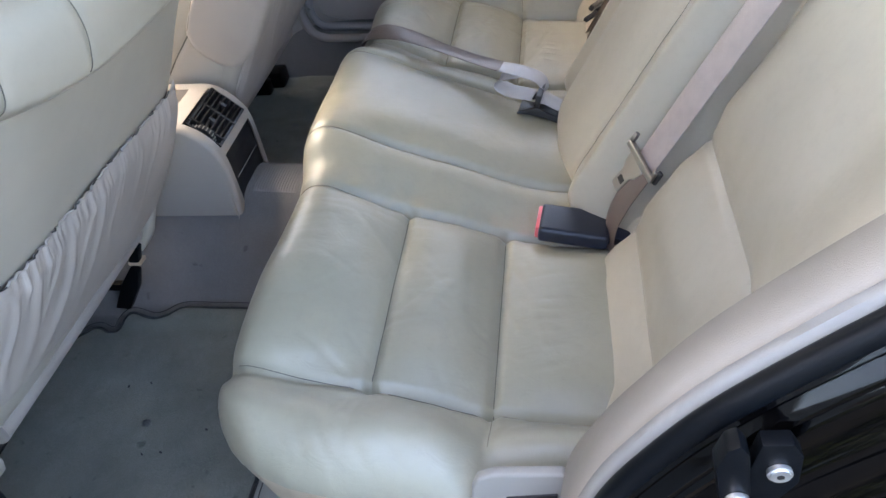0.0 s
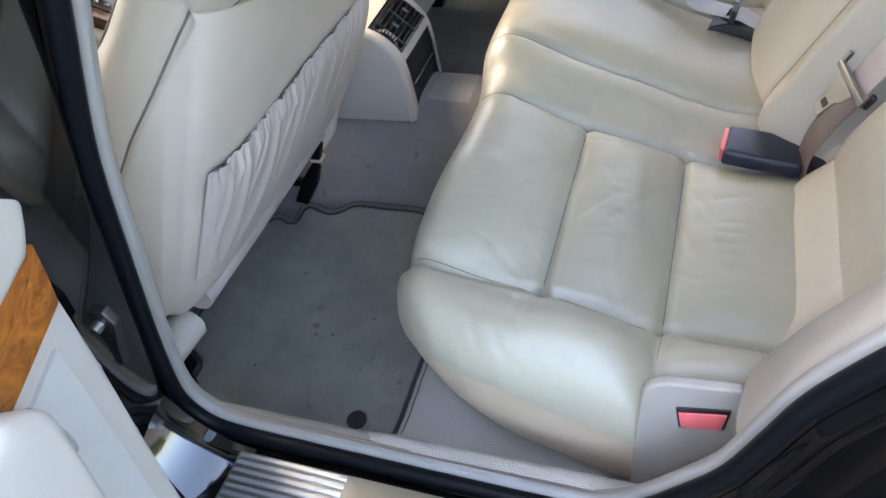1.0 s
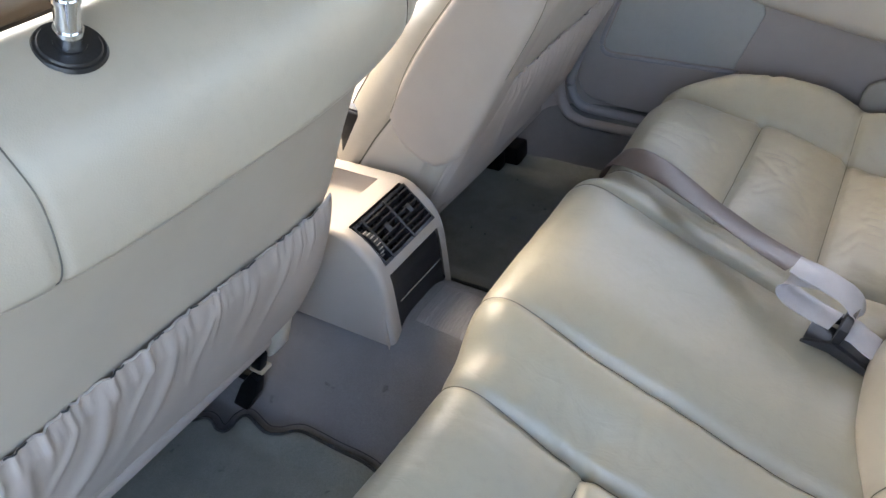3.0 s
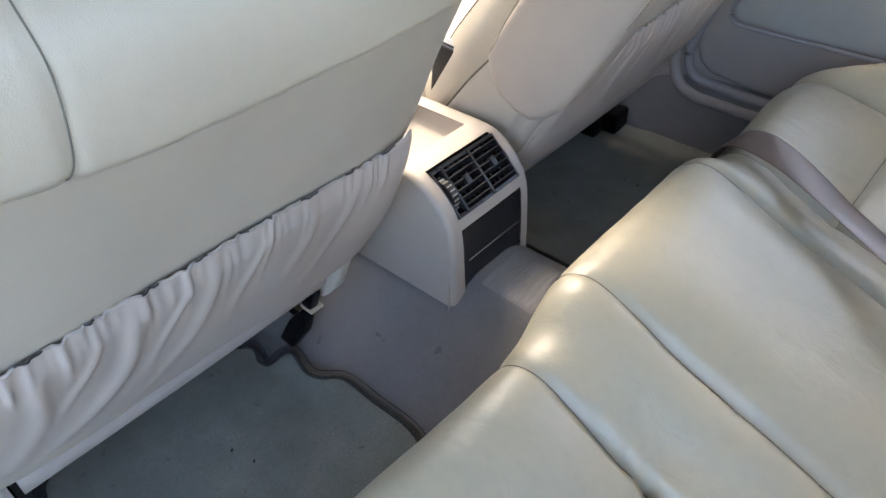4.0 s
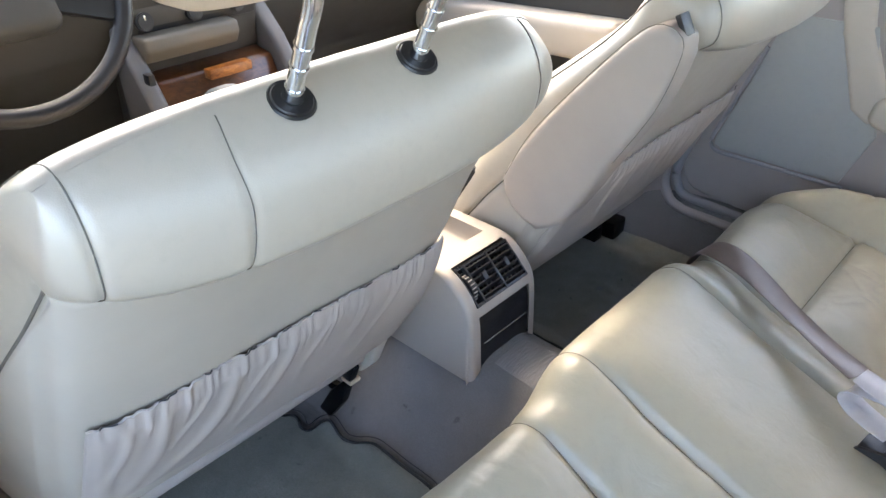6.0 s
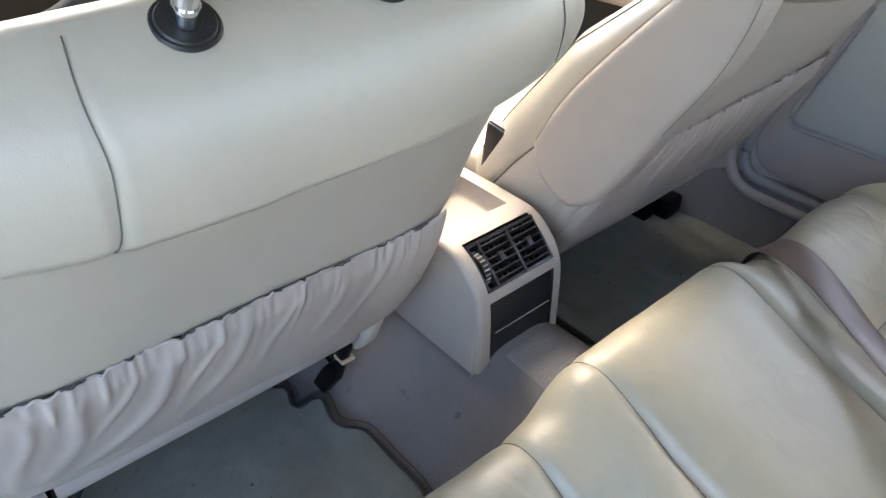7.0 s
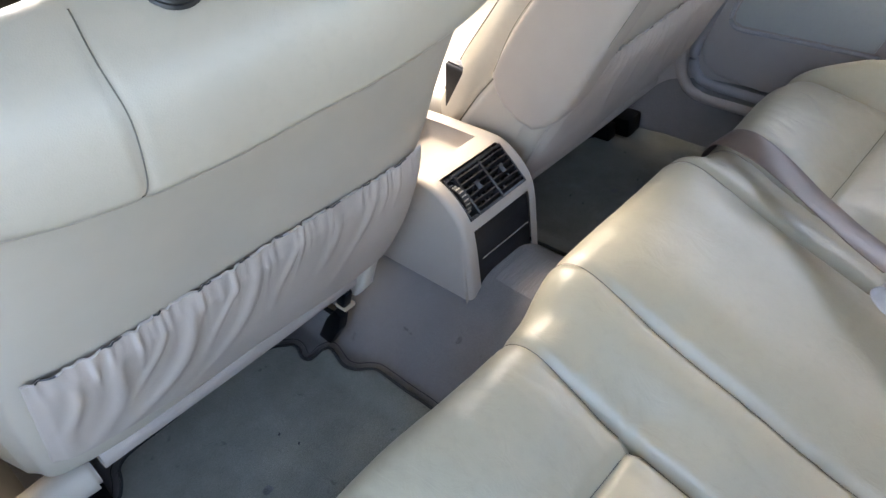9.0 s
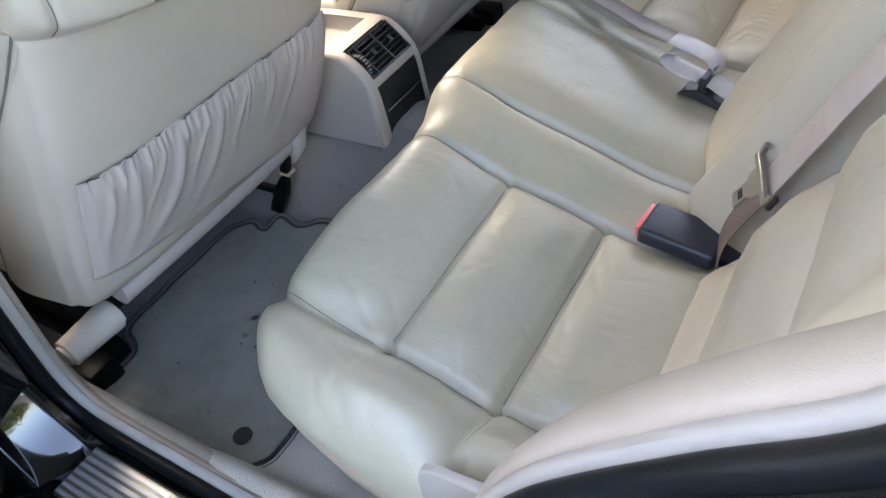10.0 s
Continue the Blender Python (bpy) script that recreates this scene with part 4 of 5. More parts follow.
# ---- rear end of the centre console ----
def console():
    top = group_of("centre_console", "beige plastic rear centre console with air vents and a tray", "console", (0.05, 0, 0.14))
    prof = smooth_path([(-0.50, 0.30), (-0.30, 0.318), (-0.12, 0.333), (-0.03, 0.338), (0.05, 0.3375), (0.085, 0.3365), (0.108, 0.330), (0.132, 0.312), (0.151, 0.288), (0.159, 0.262), (0.162, 0.22), (0.164, 0.135)], 150)
    t = tangents(prof)
    n = np.stack([-t[:, 1], t[:, 0]], 1)
    # the shell: a rounded strip along the outline, with the openings left out
    vy = snapped(np.linspace(-0.076, 0.076, 77), (-0.064, -0.056, 0.056, 0.064))
    a = np.radians(np.linspace(0, 90, 9))
    edge_y = 0.076 + 0.009 * np.sin(a)
    edge_d = 0.009 * (1 - np.cos(a))
    ys = np.r_[-0.091, -0.088, -edge_y[::-1], vy[1:-1], edge_y, 0.088, 0.091]
    dp = np.r_[0.24, 0.12, edge_d[::-1], 0 * vy[1:-1], edge_d, 0.12, 0.24]
    P = np.zeros((len(prof), len(ys), 3))
    lower = np.where(dp > 0.03, 1.0, 0.0)
    P[..., 0] = prof[:, :1] - n[:, :1] * np.where(lower, 0.009, dp)[None]
    P[..., 1] = ys[None]
    P[..., 2] = prof[:, 1:] - n[:, 1:] * np.where(lower, 0.009, dp)[None]
    for j in np.nonzero(lower)[0]:
        f = (dp[j] - 0.009) / (0.24 - 0.009)
        P[:, j, 2] = P[:, j, 2] * (1 - f) + np.minimum(P[:, j, 2], 0.150) * f
    fx, fz = (prof[:-1, 0] + prof[1:, 0]) / 2, (prof[:-1, 1] + prof[1:, 1]) / 2
    fy = (ys[:-1] + ys[1:]) / 2
    FX, FY, FZ = fx[:, None] + 0 * fy[None], fy[None] + 0 * fx[:, None], fz[:, None] + 0 * fy[None]
    tray = (FX > -0.045) & (FX < 0.066) & (abs(FY) < 0.0555)
    vent = (FX > 0.098) & (FZ > 0.282) & (abs(FY) < 0.064)
    panel = (FZ < 0.270) & (FX > 0.13) & (abs(FY) < 0.064)
    body = sheet("console_body", P, CONSOLE, top, faces=~tray & ~vent & ~panel, sharp=60)
    # tray: a sunk floor with sloping walls
    g = smooth_path([(-0.046, 0.336), (-0.040, 0.318), (-0.03, 0.311), (0.045, 0.309), (0.058, 0.314), (0.068, 0.3345)], 30)
    w = np.r_[-0.057, -0.054, -0.050, np.linspace(-0.046, 0.046, 12), 0.050, 0.054, 0.057]
    f = np.r_[1, 0.35, 0.08, np.zeros(12), 0.08, 0.35, 1]
    Q = np.zeros((30, len(w), 3))
    Q[..., 0], Q[..., 1] = g[:, :1], w[None]
    Q[..., 2] = g[:, 1:] + (0.3362 - g[:, 1:]) * f[None]
    sheet("tray", Q, CONSOLE, top, "shallow sunk storage tray")
    # recess behind the vent, then frame, blades and wheel
    way = np.array([0.153 - 0.103, 0, 0.284 - 0.3325])
    long = float(np.linalg.norm(way))
    way /= long
    face = np.array([-way[2], 0, way[0]])
    org = np.array([0.103, 0, 0.3325])

    def on_face(bm):
        m = Matrix(((face[0], 0, -way[0], org[0]), (0, 1, 0, 0), (face[2], 0, -way[2], org[2]), (0, 0, 0, 1)))
        return turned(bm, m)

    unit = part("vent", on_face(box((-0.045, -0.064, -long - 0.004), (-0.016, 0.064, 0.006), 0.002)), BLACK, top, "black rear air vent")
    for z0, z1 in ((-long - 0.001, 0.004 - long), (-0.004, 0.001)):
        part("vent_frame", on_face(box((-0.020, -0.064, z0), (0.0045, 0.064, z1), 0.001)), VENT, unit)
    for y0, y1 in ((-0.064, -0.061), (-0.047, -0.0435), (0.0065, 0.0105), (0.061, 0.064)):
        part("vent_frame", on_face(box((-0.020, y0, -long), (0.0048 if abs(y0) > 0.05 else 0.0066, y1, 0.0), 0.001)), VENT, unit)
    for k in range(6):
        z = 0.010 - long + (long - 0.018) * k / 5
        for y0, y1 in ((-0.0435, 0.0065), (0.0105, 0.061)):
            bm = box((-0.013, y0, -0.0011), (0.0, y1, 0.0011), 0.0005, 1)
            turned(bm, Matrix.Translation((0.0062, 0, z)) @ Matrix.Rotation(radians(-24), 4, "Y"))
            part("vent_blade", on_face(bm), VENT, unit)
    for y0, y1 in ((-0.0435, 0.0065), (0.0105, 0.061)):
        for k in range(1, 5):
            y = y0 + (y1 - y0) * k / 5
            part("vent_vane", on_face(box((-0.018, y - 0.0007, 0.005 - long), (-0.008, y + 0.0007, -0.004), 0.0003, 1)), VENT, unit)
    for y0 in (-0.019, 0.036):
        part("blade_slider", on_face(box((-0.002, y0 - 0.0045, -0.040), (0.0085, y0 + 0.0045, -0.026), 0.0012)), VENT, unit)
    wheel = part("thumb_wheel", on_face(turned(disc(0.026, 0.011, Matrix.Rotation(radians(90), 4, "X"), 36, 0.001), Matrix.Translation((-0.016, -0.0535, -0.034)))), BLACK, unit, "ribbed black thumb wheel")
    for k in range(9):
        a = radians(-60 + 15 * k)
        bm = turned(box((-0.001, -0.0046, -0.0009), (0.0012, 0.0046, 0.0009), 0.0004, 1), Matrix.Rotation(-a, 4, "Y"))
        turned(bm, Matrix.Translation((-0.016 + 0.026 * math.cos(a), -0.0535, -0.034 + 0.026 * math.sin(a))))
        part("rib", on_face(bm), GREYTRIM, wheel)
    # black cover below with its fold line
    part("lower_cover", prism([(0.1535, 0.271), (0.1585, 0.24), (0.1605, 0.20), (0.1615, 0.12), (0.125, 0.12), (0.125, 0.271)], "y", -0.064, 0.064, 0.002), BLACK, top, "smooth black cover plate")
    part("cover_joint", box((0.1590, -0.052, 0.2100), (0.1612, 0.060, 0.2107), 0.0003, 1), GREYTRIM, top)
    return top


console()

# ---- floor, tunnel and sills ----
tx = np.linspace(-1.0, 0.50, 120)
ty = np.r_[-0.78, -0.70, np.linspace(-0.30, -0.06, 40), np.linspace(-0.05, 0.05, 8), np.linspace(0.06, 0.30, 40), 0.70, 0.78]
X, Y = np.meshgrid(tx, ty, indexing="ij")


def tunnel(x, y):
    """The carpet's height: a rounded tunnel along the middle of the floor."""
    return (0.178 * (1 - sm(abs(y), 0.025, 0.213)) ** 0.66 + 0.004) * (1 - 0.12 * sm(x, 0.17, 0.45)) - 0.006


Z = tunnel(X, Y) + 0.0014 * wob(X, Y, 0.09, 41) + 0.002 * wob(X, Y, 0.3, 42)
tagged(sheet("floor", np.stack([X, Y, Z], -1), CARPET, sharp=0), "grey-beige carpeted car floor with a centre tunnel", "floor carpet", kind="structure")
hx, hy = np.meshgrid(np.linspace(0.172, 0.265, 150), np.linspace(-0.05, 0.05, 16), indexing="ij")
edge = np.minimum(1, np.minimum(np.minimum(hx - 0.172, 0.265 - hx), 0.05 - abs(hy)) / 0.006)
heel = tunnel(hx, hy) - 0.004 + 0.0050 * edge + 0.0004 * np.sin(hx * 6.28 / 0.0052) * edge
tagged(sheet("trim_heel_pad", np.stack([hx, hy, heel], -1), HEEL, sharp=0), "ribbed grey heel pad on the carpeted tunnel", "trim", kind="structure")
tagged(part("floor_pan", box((-1.2, -0.80, -0.06), (1.5, 0.80, -0.012), 0.01), BLACK), "black floor pan below the carpet", "floor", kind="structure")
for sgn, side in ((-1, "left"), (1, "right")):
    c = smooth_path([(sgn * 0.698, -0.004), (sgn * 0.712, 0.05), (sgn * 0.728, 0.11), (sgn * 0.744, 0.148), (sgn * 0.768, 0.163)], 20)
    xs = np.linspace(-1.0, 0.66, 60)
    S = np.zeros((60, 20, 3))
    S[..., 0], S[..., 1], S[..., 2] = xs[:, None], c[None, :, 0], c[None, :, 1]
    tagged(sheet("sill_" + side, S, GREYTRIM if sgn < 0 else CARPET, flip=sgn < 0), "grained grey-beige sill lining" if sgn < 0 else "dark carpeted sill", "sill", kind="structure")
# grained cover below the cushion's end
g = smooth_path([(0.765, 0.166), (0.742, 0.154), (0.722, 0.112), (0.704, 0.054), (0.690, 0.026), (0.665, 0.016), (0.60, 0.013), (0.50, 0.012)], 40)
u, v = np.meshgrid(np.linspace(0, 1, 40), np.arange(40), indexing="ij")
U = np.stack([0.300 + 0.40 * u, -g[v, 0], g[v, 1] - 0.010 * (1 - sm(u, 0.0, 0.16)) - 0.002 * (1 - u)], -1)
tagged(sheet("trim_foot_left", U, FOOT_VINYL, flip=False), "grained pale vinyl cover at the foot of the bench", "trim", kind="structure")
tagged(part("wall_under_bench", box((0.43, -0.60, -0.01), (0.45, 0.60, 0.18), 0.002), CARPET), "carpeted riser below the bench", "trim", kind="structure")


# ---- floor mats ----
def floor_mat(sgn):
    top = group_of("floor_mat", "worn grey-green carpet floor mat with a bound edge", "floor mat", (0.08, sgn * 0.45, 0.0), group="rear floor mats")
    out = smooth_path([(0.25, -0.707), (0.287, -0.698), (0.302, -0.66), (0.300, -0.55), (0.295, -0.40), (0.27, -0.262), (0.20, -0.216), (0.12, -0.212), (0.079, -0.211), (0.055, -0.211), (0.040, -0.217), (0.022, -0.230), (0.000, -0.236), (-0.018, -0.234), (-0.036, -0.229), (-0.052, -0.227), (-0.061, -0.237), (-0.064, -0.250), (-0.071, -0.261), (-0.088, -0.264), (-0.108, -0.256), (-0.13, -0.262),
                       (-0.15, -0.30), (-0.150, -0.45), (-0.146, -0.55), (-0.136, -0.583), (-0.107, -0.595), (-0.082, -0.613), (-0.076, -0.645), (-0.086, -0.69), (-0.06, -0.707), (0.08, -0.709)], 320, True)
    mid = np.array([0.08, -0.46])
    rings = np.r_[np.linspace(0.03, 0.97, 44), 0.985, 1.0]
    P = np.zeros((len(rings), 320, 3))
    for i, k in enumerate(rings):
        q = mid + (out - mid) * k
        P[i, :, :2] = q
        lift = 0.016 * sm(-q[:, 1], 0.27, 0.215) + 0.010 * sm(-q[:, 1], 0.66, 0.70)
        P[i, :, 2] = 0.010 + lift + 0.0022 * wob(q[:, 0], q[:, 1], 0.16, 51) + 0.0012 * wob(q[:, 0], q[:, 1], 0.05, 52) - (0.004 if k == 1.0 else 0)
    P[..., 1] *= -sgn
    sheet("mat_carpet", P, MAT, top, cv=True, flip=sgn > 0)
    rim = P[-1].copy()
    rim[:, 2] += 0.001
    tube("bound_edge", rim, 0.0040, MAT_EDGE, top, "stitched bound edge", 8, 320, True)
    inner = P[-1].copy()
    inner[:, :2] += 0.0125 * (np.roll(inner, 1, 0) - np.roll(inner, -1, 0))[:, 1::-1] / np.linalg.norm((np.roll(inner, 1, 0) - np.roll(inner, -1, 0))[:, :2], axis=1)[:, None] * np.array([1, -1]) * sgn
    inner[:, 2] += 0.0042
    tube("edge_stitching", inner, 0.0009, MAT_EDGE, top, "dark line of stitching inside the bound edge", 6, 320, True)
    m = Matrix.Translation((0.239, sgn * 0.663, 0.0165))
    part("fastener_hole", disc(0.016, 0.003, m, 9), BLACK, top, "dark hole of the mat fastener")
    g = random.Random(5)
    for x, y in ((0.016, -0.39), (0.054, -0.381), (0.10, -0.52), (0.13, -0.515), (0.02, -0.60), (0.19, -0.47)):
        m = Matrix.Translation((x, -sgn * y, 0.0128)) @ Matrix.Rotation(g.uniform(0, 3), 4, "Z")
        part("crumb", turned(box((-0.0022, -0.0012, -0.002), (0.0022, 0.0012, 0.0012), 0.0005, 1), m), BLACK, top, "tiny dark crumb")
    return top


floor_mat(-1)
floor_mat(1)

# ---- scuff plate, striker and door check on the left sill ----
plate = group_of("scuff_plate", "brushed aluminium scuff plate on the door sill", "scuff plate", (0.38, -0.85, 0.165))
part("plate", box((0.180, -0.885, 0.158), (0.60, -0.812, 0.168), 0.003), STEEL, plate)
for k in range(7):
    y = -0.879 + 0.0101 * k
    part("ridge", box((0.185, y - 0.0030, 0.167), (0.335 if k > 0 else 0.335, y + 0.0030, 0.1712), 0.001, 1), ALU, plate)
    part("ridge", box((0.47, y - 0.0030, 0.167), (0.59, y + 0.0030, 0.1712), 0.001, 1), ALU, plate)
for k in range(3):
    part("letter_bar", box((0.35 + 0.036 * k, -0.862, 0.1675), (0.378 + 0.036 * k, -0.838, 0.1695), 0.001, 1), WELT, plate, "plain pale bar in place of a letter")
tagged(part("sill_outer", box((-0.15, -0.90, -0.10), (1.0, -0.80, 0.157), 0.012, 3), PAINT_LIT), "glossy black painted door sill", "sill", kind="structure")

st = group_of("door_striker", "black door striker plate with two bright bolts", "door striker", (0.87, -0.83, 0.51))
part("striker_plate", prism([(0.852, 0.488), (0.862, 0.520), (0.866, 0.556), (0.884, 0.558), (0.892, 0.545), (0.895, 0.517), (0.884, 0.490)], "y", -0.826, -0.814, 0.002), RUBBER, st)
part("striker_loop", prism([(0.840, 0.540), (0.844, 0.560), (0.851, 0.566), (0.858, 0.556), (0.865, 0.515), (0.866, 0.490), (0.850, 0.492)], "y", -0.834, -0.818, 0.003), RUBBER, st)
for x, z in ((0.857, 0.510), (0.880, 0.531)):
    m = Matrix.Translation((x, -0.836 if x < 0.87 else -0.828, z)) @ Matrix.Rotation(radians(90), 4, "X")
    part("bolt", disc(0.0076, 0.006, m, 20, 0.0015), ALU, st, "bright steel bolt")
    part("bolt_socket", disc(0.0025, 0.0066, m, 6), BLACK, st)
ck = group_of("door_check", "dark steel door check strap with a stud", "door check", (0.19, -0.855, 0.47))
part("check_arm", prism([(0.186, 0.486), (0.198, 0.512), (0.216, 0.514), (0.221, 0.497), (0.203, 0.462), (0.188, 0.425), (0.180, 0.430), (0.190, 0.468)], "y", -0.864, -0.854, 0.002), STEEL_DARK, ck)
part("stud", disc(0.0055, 0.010, Matrix.Translation((0.203, -0.868, 0.496)) @ Matrix.Rotation(radians(90), 4, "X"), 16, 0.001), STEEL, ck, "bright round stud")
tagged(part("pillar_left", prism([(0.02, -0.05), (0.10, 0.25), (0.21, 0.60), (0.35, 0.95), (0.25, 1.1), (0.02, 0.6), (-0.06, 0.1)], "y", -0.90, -0.80, 0.01), PAINT_LIT), "glossy black painted door pillar", "door pillar", kind="structure")


# the painted hollow where the pillar runs into the sill
phi, yv = np.meshgrid(np.linspace(0, math.pi / 2, 30), np.linspace(-0.803, -0.888, 24), indexing="ij")
drop = sm(-yv, 0.81, 0.91)
fillet = np.stack([0.196 - 0.100 * np.cos(phi) - 0.02 * drop * np.cos(phi), yv, 0.302 - 0.1435 * np.sin(phi) - 0.020 * drop * np.sin(phi)], -1)
tagged(sheet("sill_corner", fillet, PAINT_LIT, sharp=0), "glossy black paint between pillar and sill", "sill", kind="structure")


# ---- the open rear door ----
def open_door():
    top = group_of("car_door", "open rear car door with beige lining and burl wood strip", "car door", (0.12, -0.90, 0.0))
    turn = Matrix.Translation((0.085, -0.872, 0)) @ Matrix.Rotation(radians(-68), 4, "Z")

    def at(bm):
        return turned(bm, turn)

    # along the door: x from the hinge, y towards the cabin, z up
    part("door_shell", at(prism([(0.03, 0.10), (0.02, 0.64), (0.98, 0.68), (1.0, 0.40), (0.72, 0.10)], "y", -0.05, 0.052, 0.02, 3)), PAINT, top, "black painted door shell")
    part("upper_lining", at(prism([(0.075, 0.618), (0.056, 0.632), (0.044, 0.645), (0.038, 0.660), (0.041, 0.685), (0.036, 0.708), (0.050, 0.716), (0.95, 0.755), (0.95, 0.628)], "y", 0.05, 0.137, 0.014, 5)), DOOR_PALE, top, "pale grey upper door lining")
    part("wood_strip", at(prism([(0.064, 0.556), (0.053, 0.580), (0.043, 0.612), (0.05, 0.628), (0.92, 0.638), (0.92, 0.562)], "y", 0.05, 0.119, 0.004, 3)), WOOD, top, "glossy orange burl wood strip")
    part("lower_lining", at(prism([(0.110, 0.14), (0.098, 0.28), (0.078, 0.39), (0.060, 0.47), (0.045, 0.563), (0.93, 0.568), (0.93, 0.40), (0.70, 0.14)], "y", 0.05, 0.109, 0.010, 3)), DOOR_PALE, top, "pale vinyl lower door lining")
    part("inset_panel", at(prism([(0.150, 0.16), (0.135, 0.30), (0.110, 0.42), (0.092, 0.535), (0.90, 0.54), (0.90, 0.40), (0.70, 0.16)], "y", 0.09, 0.1135, 0.003, 2)), DOOR_INSET, top, "pale grey leather inset")
    rest = part("door_armrest", at(prism([(0.24, 0.40), (0.205, 0.48), (0.181, 0.578), (0.218, 0.616), (0.75, 0.622), (0.75, 0.42)], "y", 0.09, 0.168, 0.018, 5)), DOOR_PALE, top, "pale padded door armrest")
    ring = [turn @ Vector((0.1875 + 0.004 * math.cos(a), 0.1535 + 0.011 * math.cos(a), 0.556 + 0.027 * math.sin(a))) for a in np.linspace(0, 2 * math.pi, 24, endpoint=False)]
    tube("cap_joint", [tuple(p) for p in ring], 0.0012, GREY_SEAL, rest, "fine joint round an oval cap", 6, 60, True)
    part("window_frame", at(prism([(0.0, 0.66), (0.03, 0.66), (0.13, 1.02), (0.10, 1.02)], "y", 0.02, 0.06, 0.004)), BLACK, top, "black window frame")
    part("window_frame", at(prism([(0.10, 1.0), (0.92, 1.02), (0.92, 1.05), (0.11, 1.03)], "y", 0.02, 0.06, 0.004)), BLACK, top, "black window frame")
    pane = part("window_pane", at(prism([(0.03, 0.66), (0.13, 1.005), (0.92, 1.02), (0.96, 0.70)], "y", 0.036, 0.040, 0)), GLASS, top, "clear door glass")
    pane.visible_shadow = False
    part("window_seal", at(box((0.02, 0.040, 0.69), (0.95, 0.052, 0.725), 0.004)), RUBBER, top, "black window seal")
    return top


open_door()


# ---- right side: closed rear door lining, front doors ----
def shut_door():
    top = group_of("car_door", "closed rear car door with grey-beige lining and armrest", "car door", (0.5, 0.80, 0.1))
    part("door_lining", prism([(0.135, 0.33), (0.108, 0.265), (0.103, 0.225), (0.112, 0.192), (0.138, 0.172), (0.24, 0.160), (0.66, 0.155), (0.80, 0.42), (0.98, 0.68), (0.24, 0.68), (0.17, 0.44)], "y", 0.744, 0.85, 0.007, 3), DOOR_TAUPE, top, "taupe moulded door lining")
    part("upper_panel", prism([(0.182, 0.292), (0.166, 0.300), (0.166, 0.315), (0.205, 0.425), (0.26, 0.60), (0.42, 0.60), (0.47, 0.40), (0.43, 0.288)], "y", 0.739, 0.76, 0.003, 2), DOORLEATHER, top, "blue-grey leather door panel")
    tube("panel_ridge", [(0.235, 0.741, 0.53), (0.198, 0.741, 0.425), (0.170, 0.741, 0.350), (0.157, 0.741, 0.310), (0.162, 0.741, 0.290), (0.182, 0.741, 0.2825), (0.256, 0.741, 0.282), (0.44, 0.741, 0.280)], 0.0045, GREY_SEAL, top, "pale raised rib", 10, 80)
    part("door_armrest", prism([(0.445, 0.425), (0.452, 0.475), (0.52, 0.50), (0.86, 0.47), (0.84, 0.36), (0.715, 0.365)], "y", 0.715, 0.80, 0.024, 4), VINYL, top, "beige padded door armrest")
    part("grab_handle", prism([(0.335, 0.70), (0.36, 0.58), (0.41, 0.44), (0.45, 0.415), (0.485, 0.45), (0.46, 0.50), (0.415, 0.60), (0.395, 0.70)], "y", 0.735, 0.79, 0.014, 3), VINYL, top, "beige moulded pull handle")
    part("recess_panel", prism([(0.43, 0.56), (0.475, 0.50), (0.86, 0.48), (0.90, 0.62), (0.42, 0.63)], "y", 0.768, 0.79, 0.010, 2), DOORLEATHER, top, "grey leather recess above the armrest")
    part("upper_lining", prism([(0.20, 0.62), (0.22, 0.70), (1.0, 0.72), (0.96, 0.62)], "y", 0.765, 0.83, 0.014, 3), VINYL, top)
    part("door_shell", prism([(0.02, -0.05), (0.04, 0.40), (0.20, 0.70), (1.02, 0.72), (1.0, 0.45), (0.72, -0.05)], "y", 0.845, 0.93, 0.01), PAINT, top, "black painted outer shell")
    return top


shut_door()
for name, r, mt, pts in (("door_seal_inner", 0.0105, GREY_SEAL, [(0.15, 0.748, 0.38), (0.112, 0.747, 0.285), (0.092, 0.746, 0.230), (0.089, 0.745, 0.195), (0.101, 0.745, 0.164), (0.128, 0.745, 0.149), (0.20, 0.745, 0.144), (0.31, 0.745, 0.141), (0.55, 0.745, 0.140)]),
                         ("sill_rib", 0.012, DOOR_TAUPE, [(0.10, 0.748, 0.34), (0.072, 0.744, 0.26), (0.063, 0.74, 0.20), (0.074, 0.738, 0.150), (0.11, 0.736, 0.122), (0.20, 0.735, 0.116), (0.55, 0.735, 0.112)])):
    tagged(tube(name, pts, r, mt, None, "", 12, 90), "grey rubber seal round the closed door" if name == "door_seal_inner" else "taupe raised sill edge", "door seal" if name == "door_seal_inner" else "sill", kind="structure")
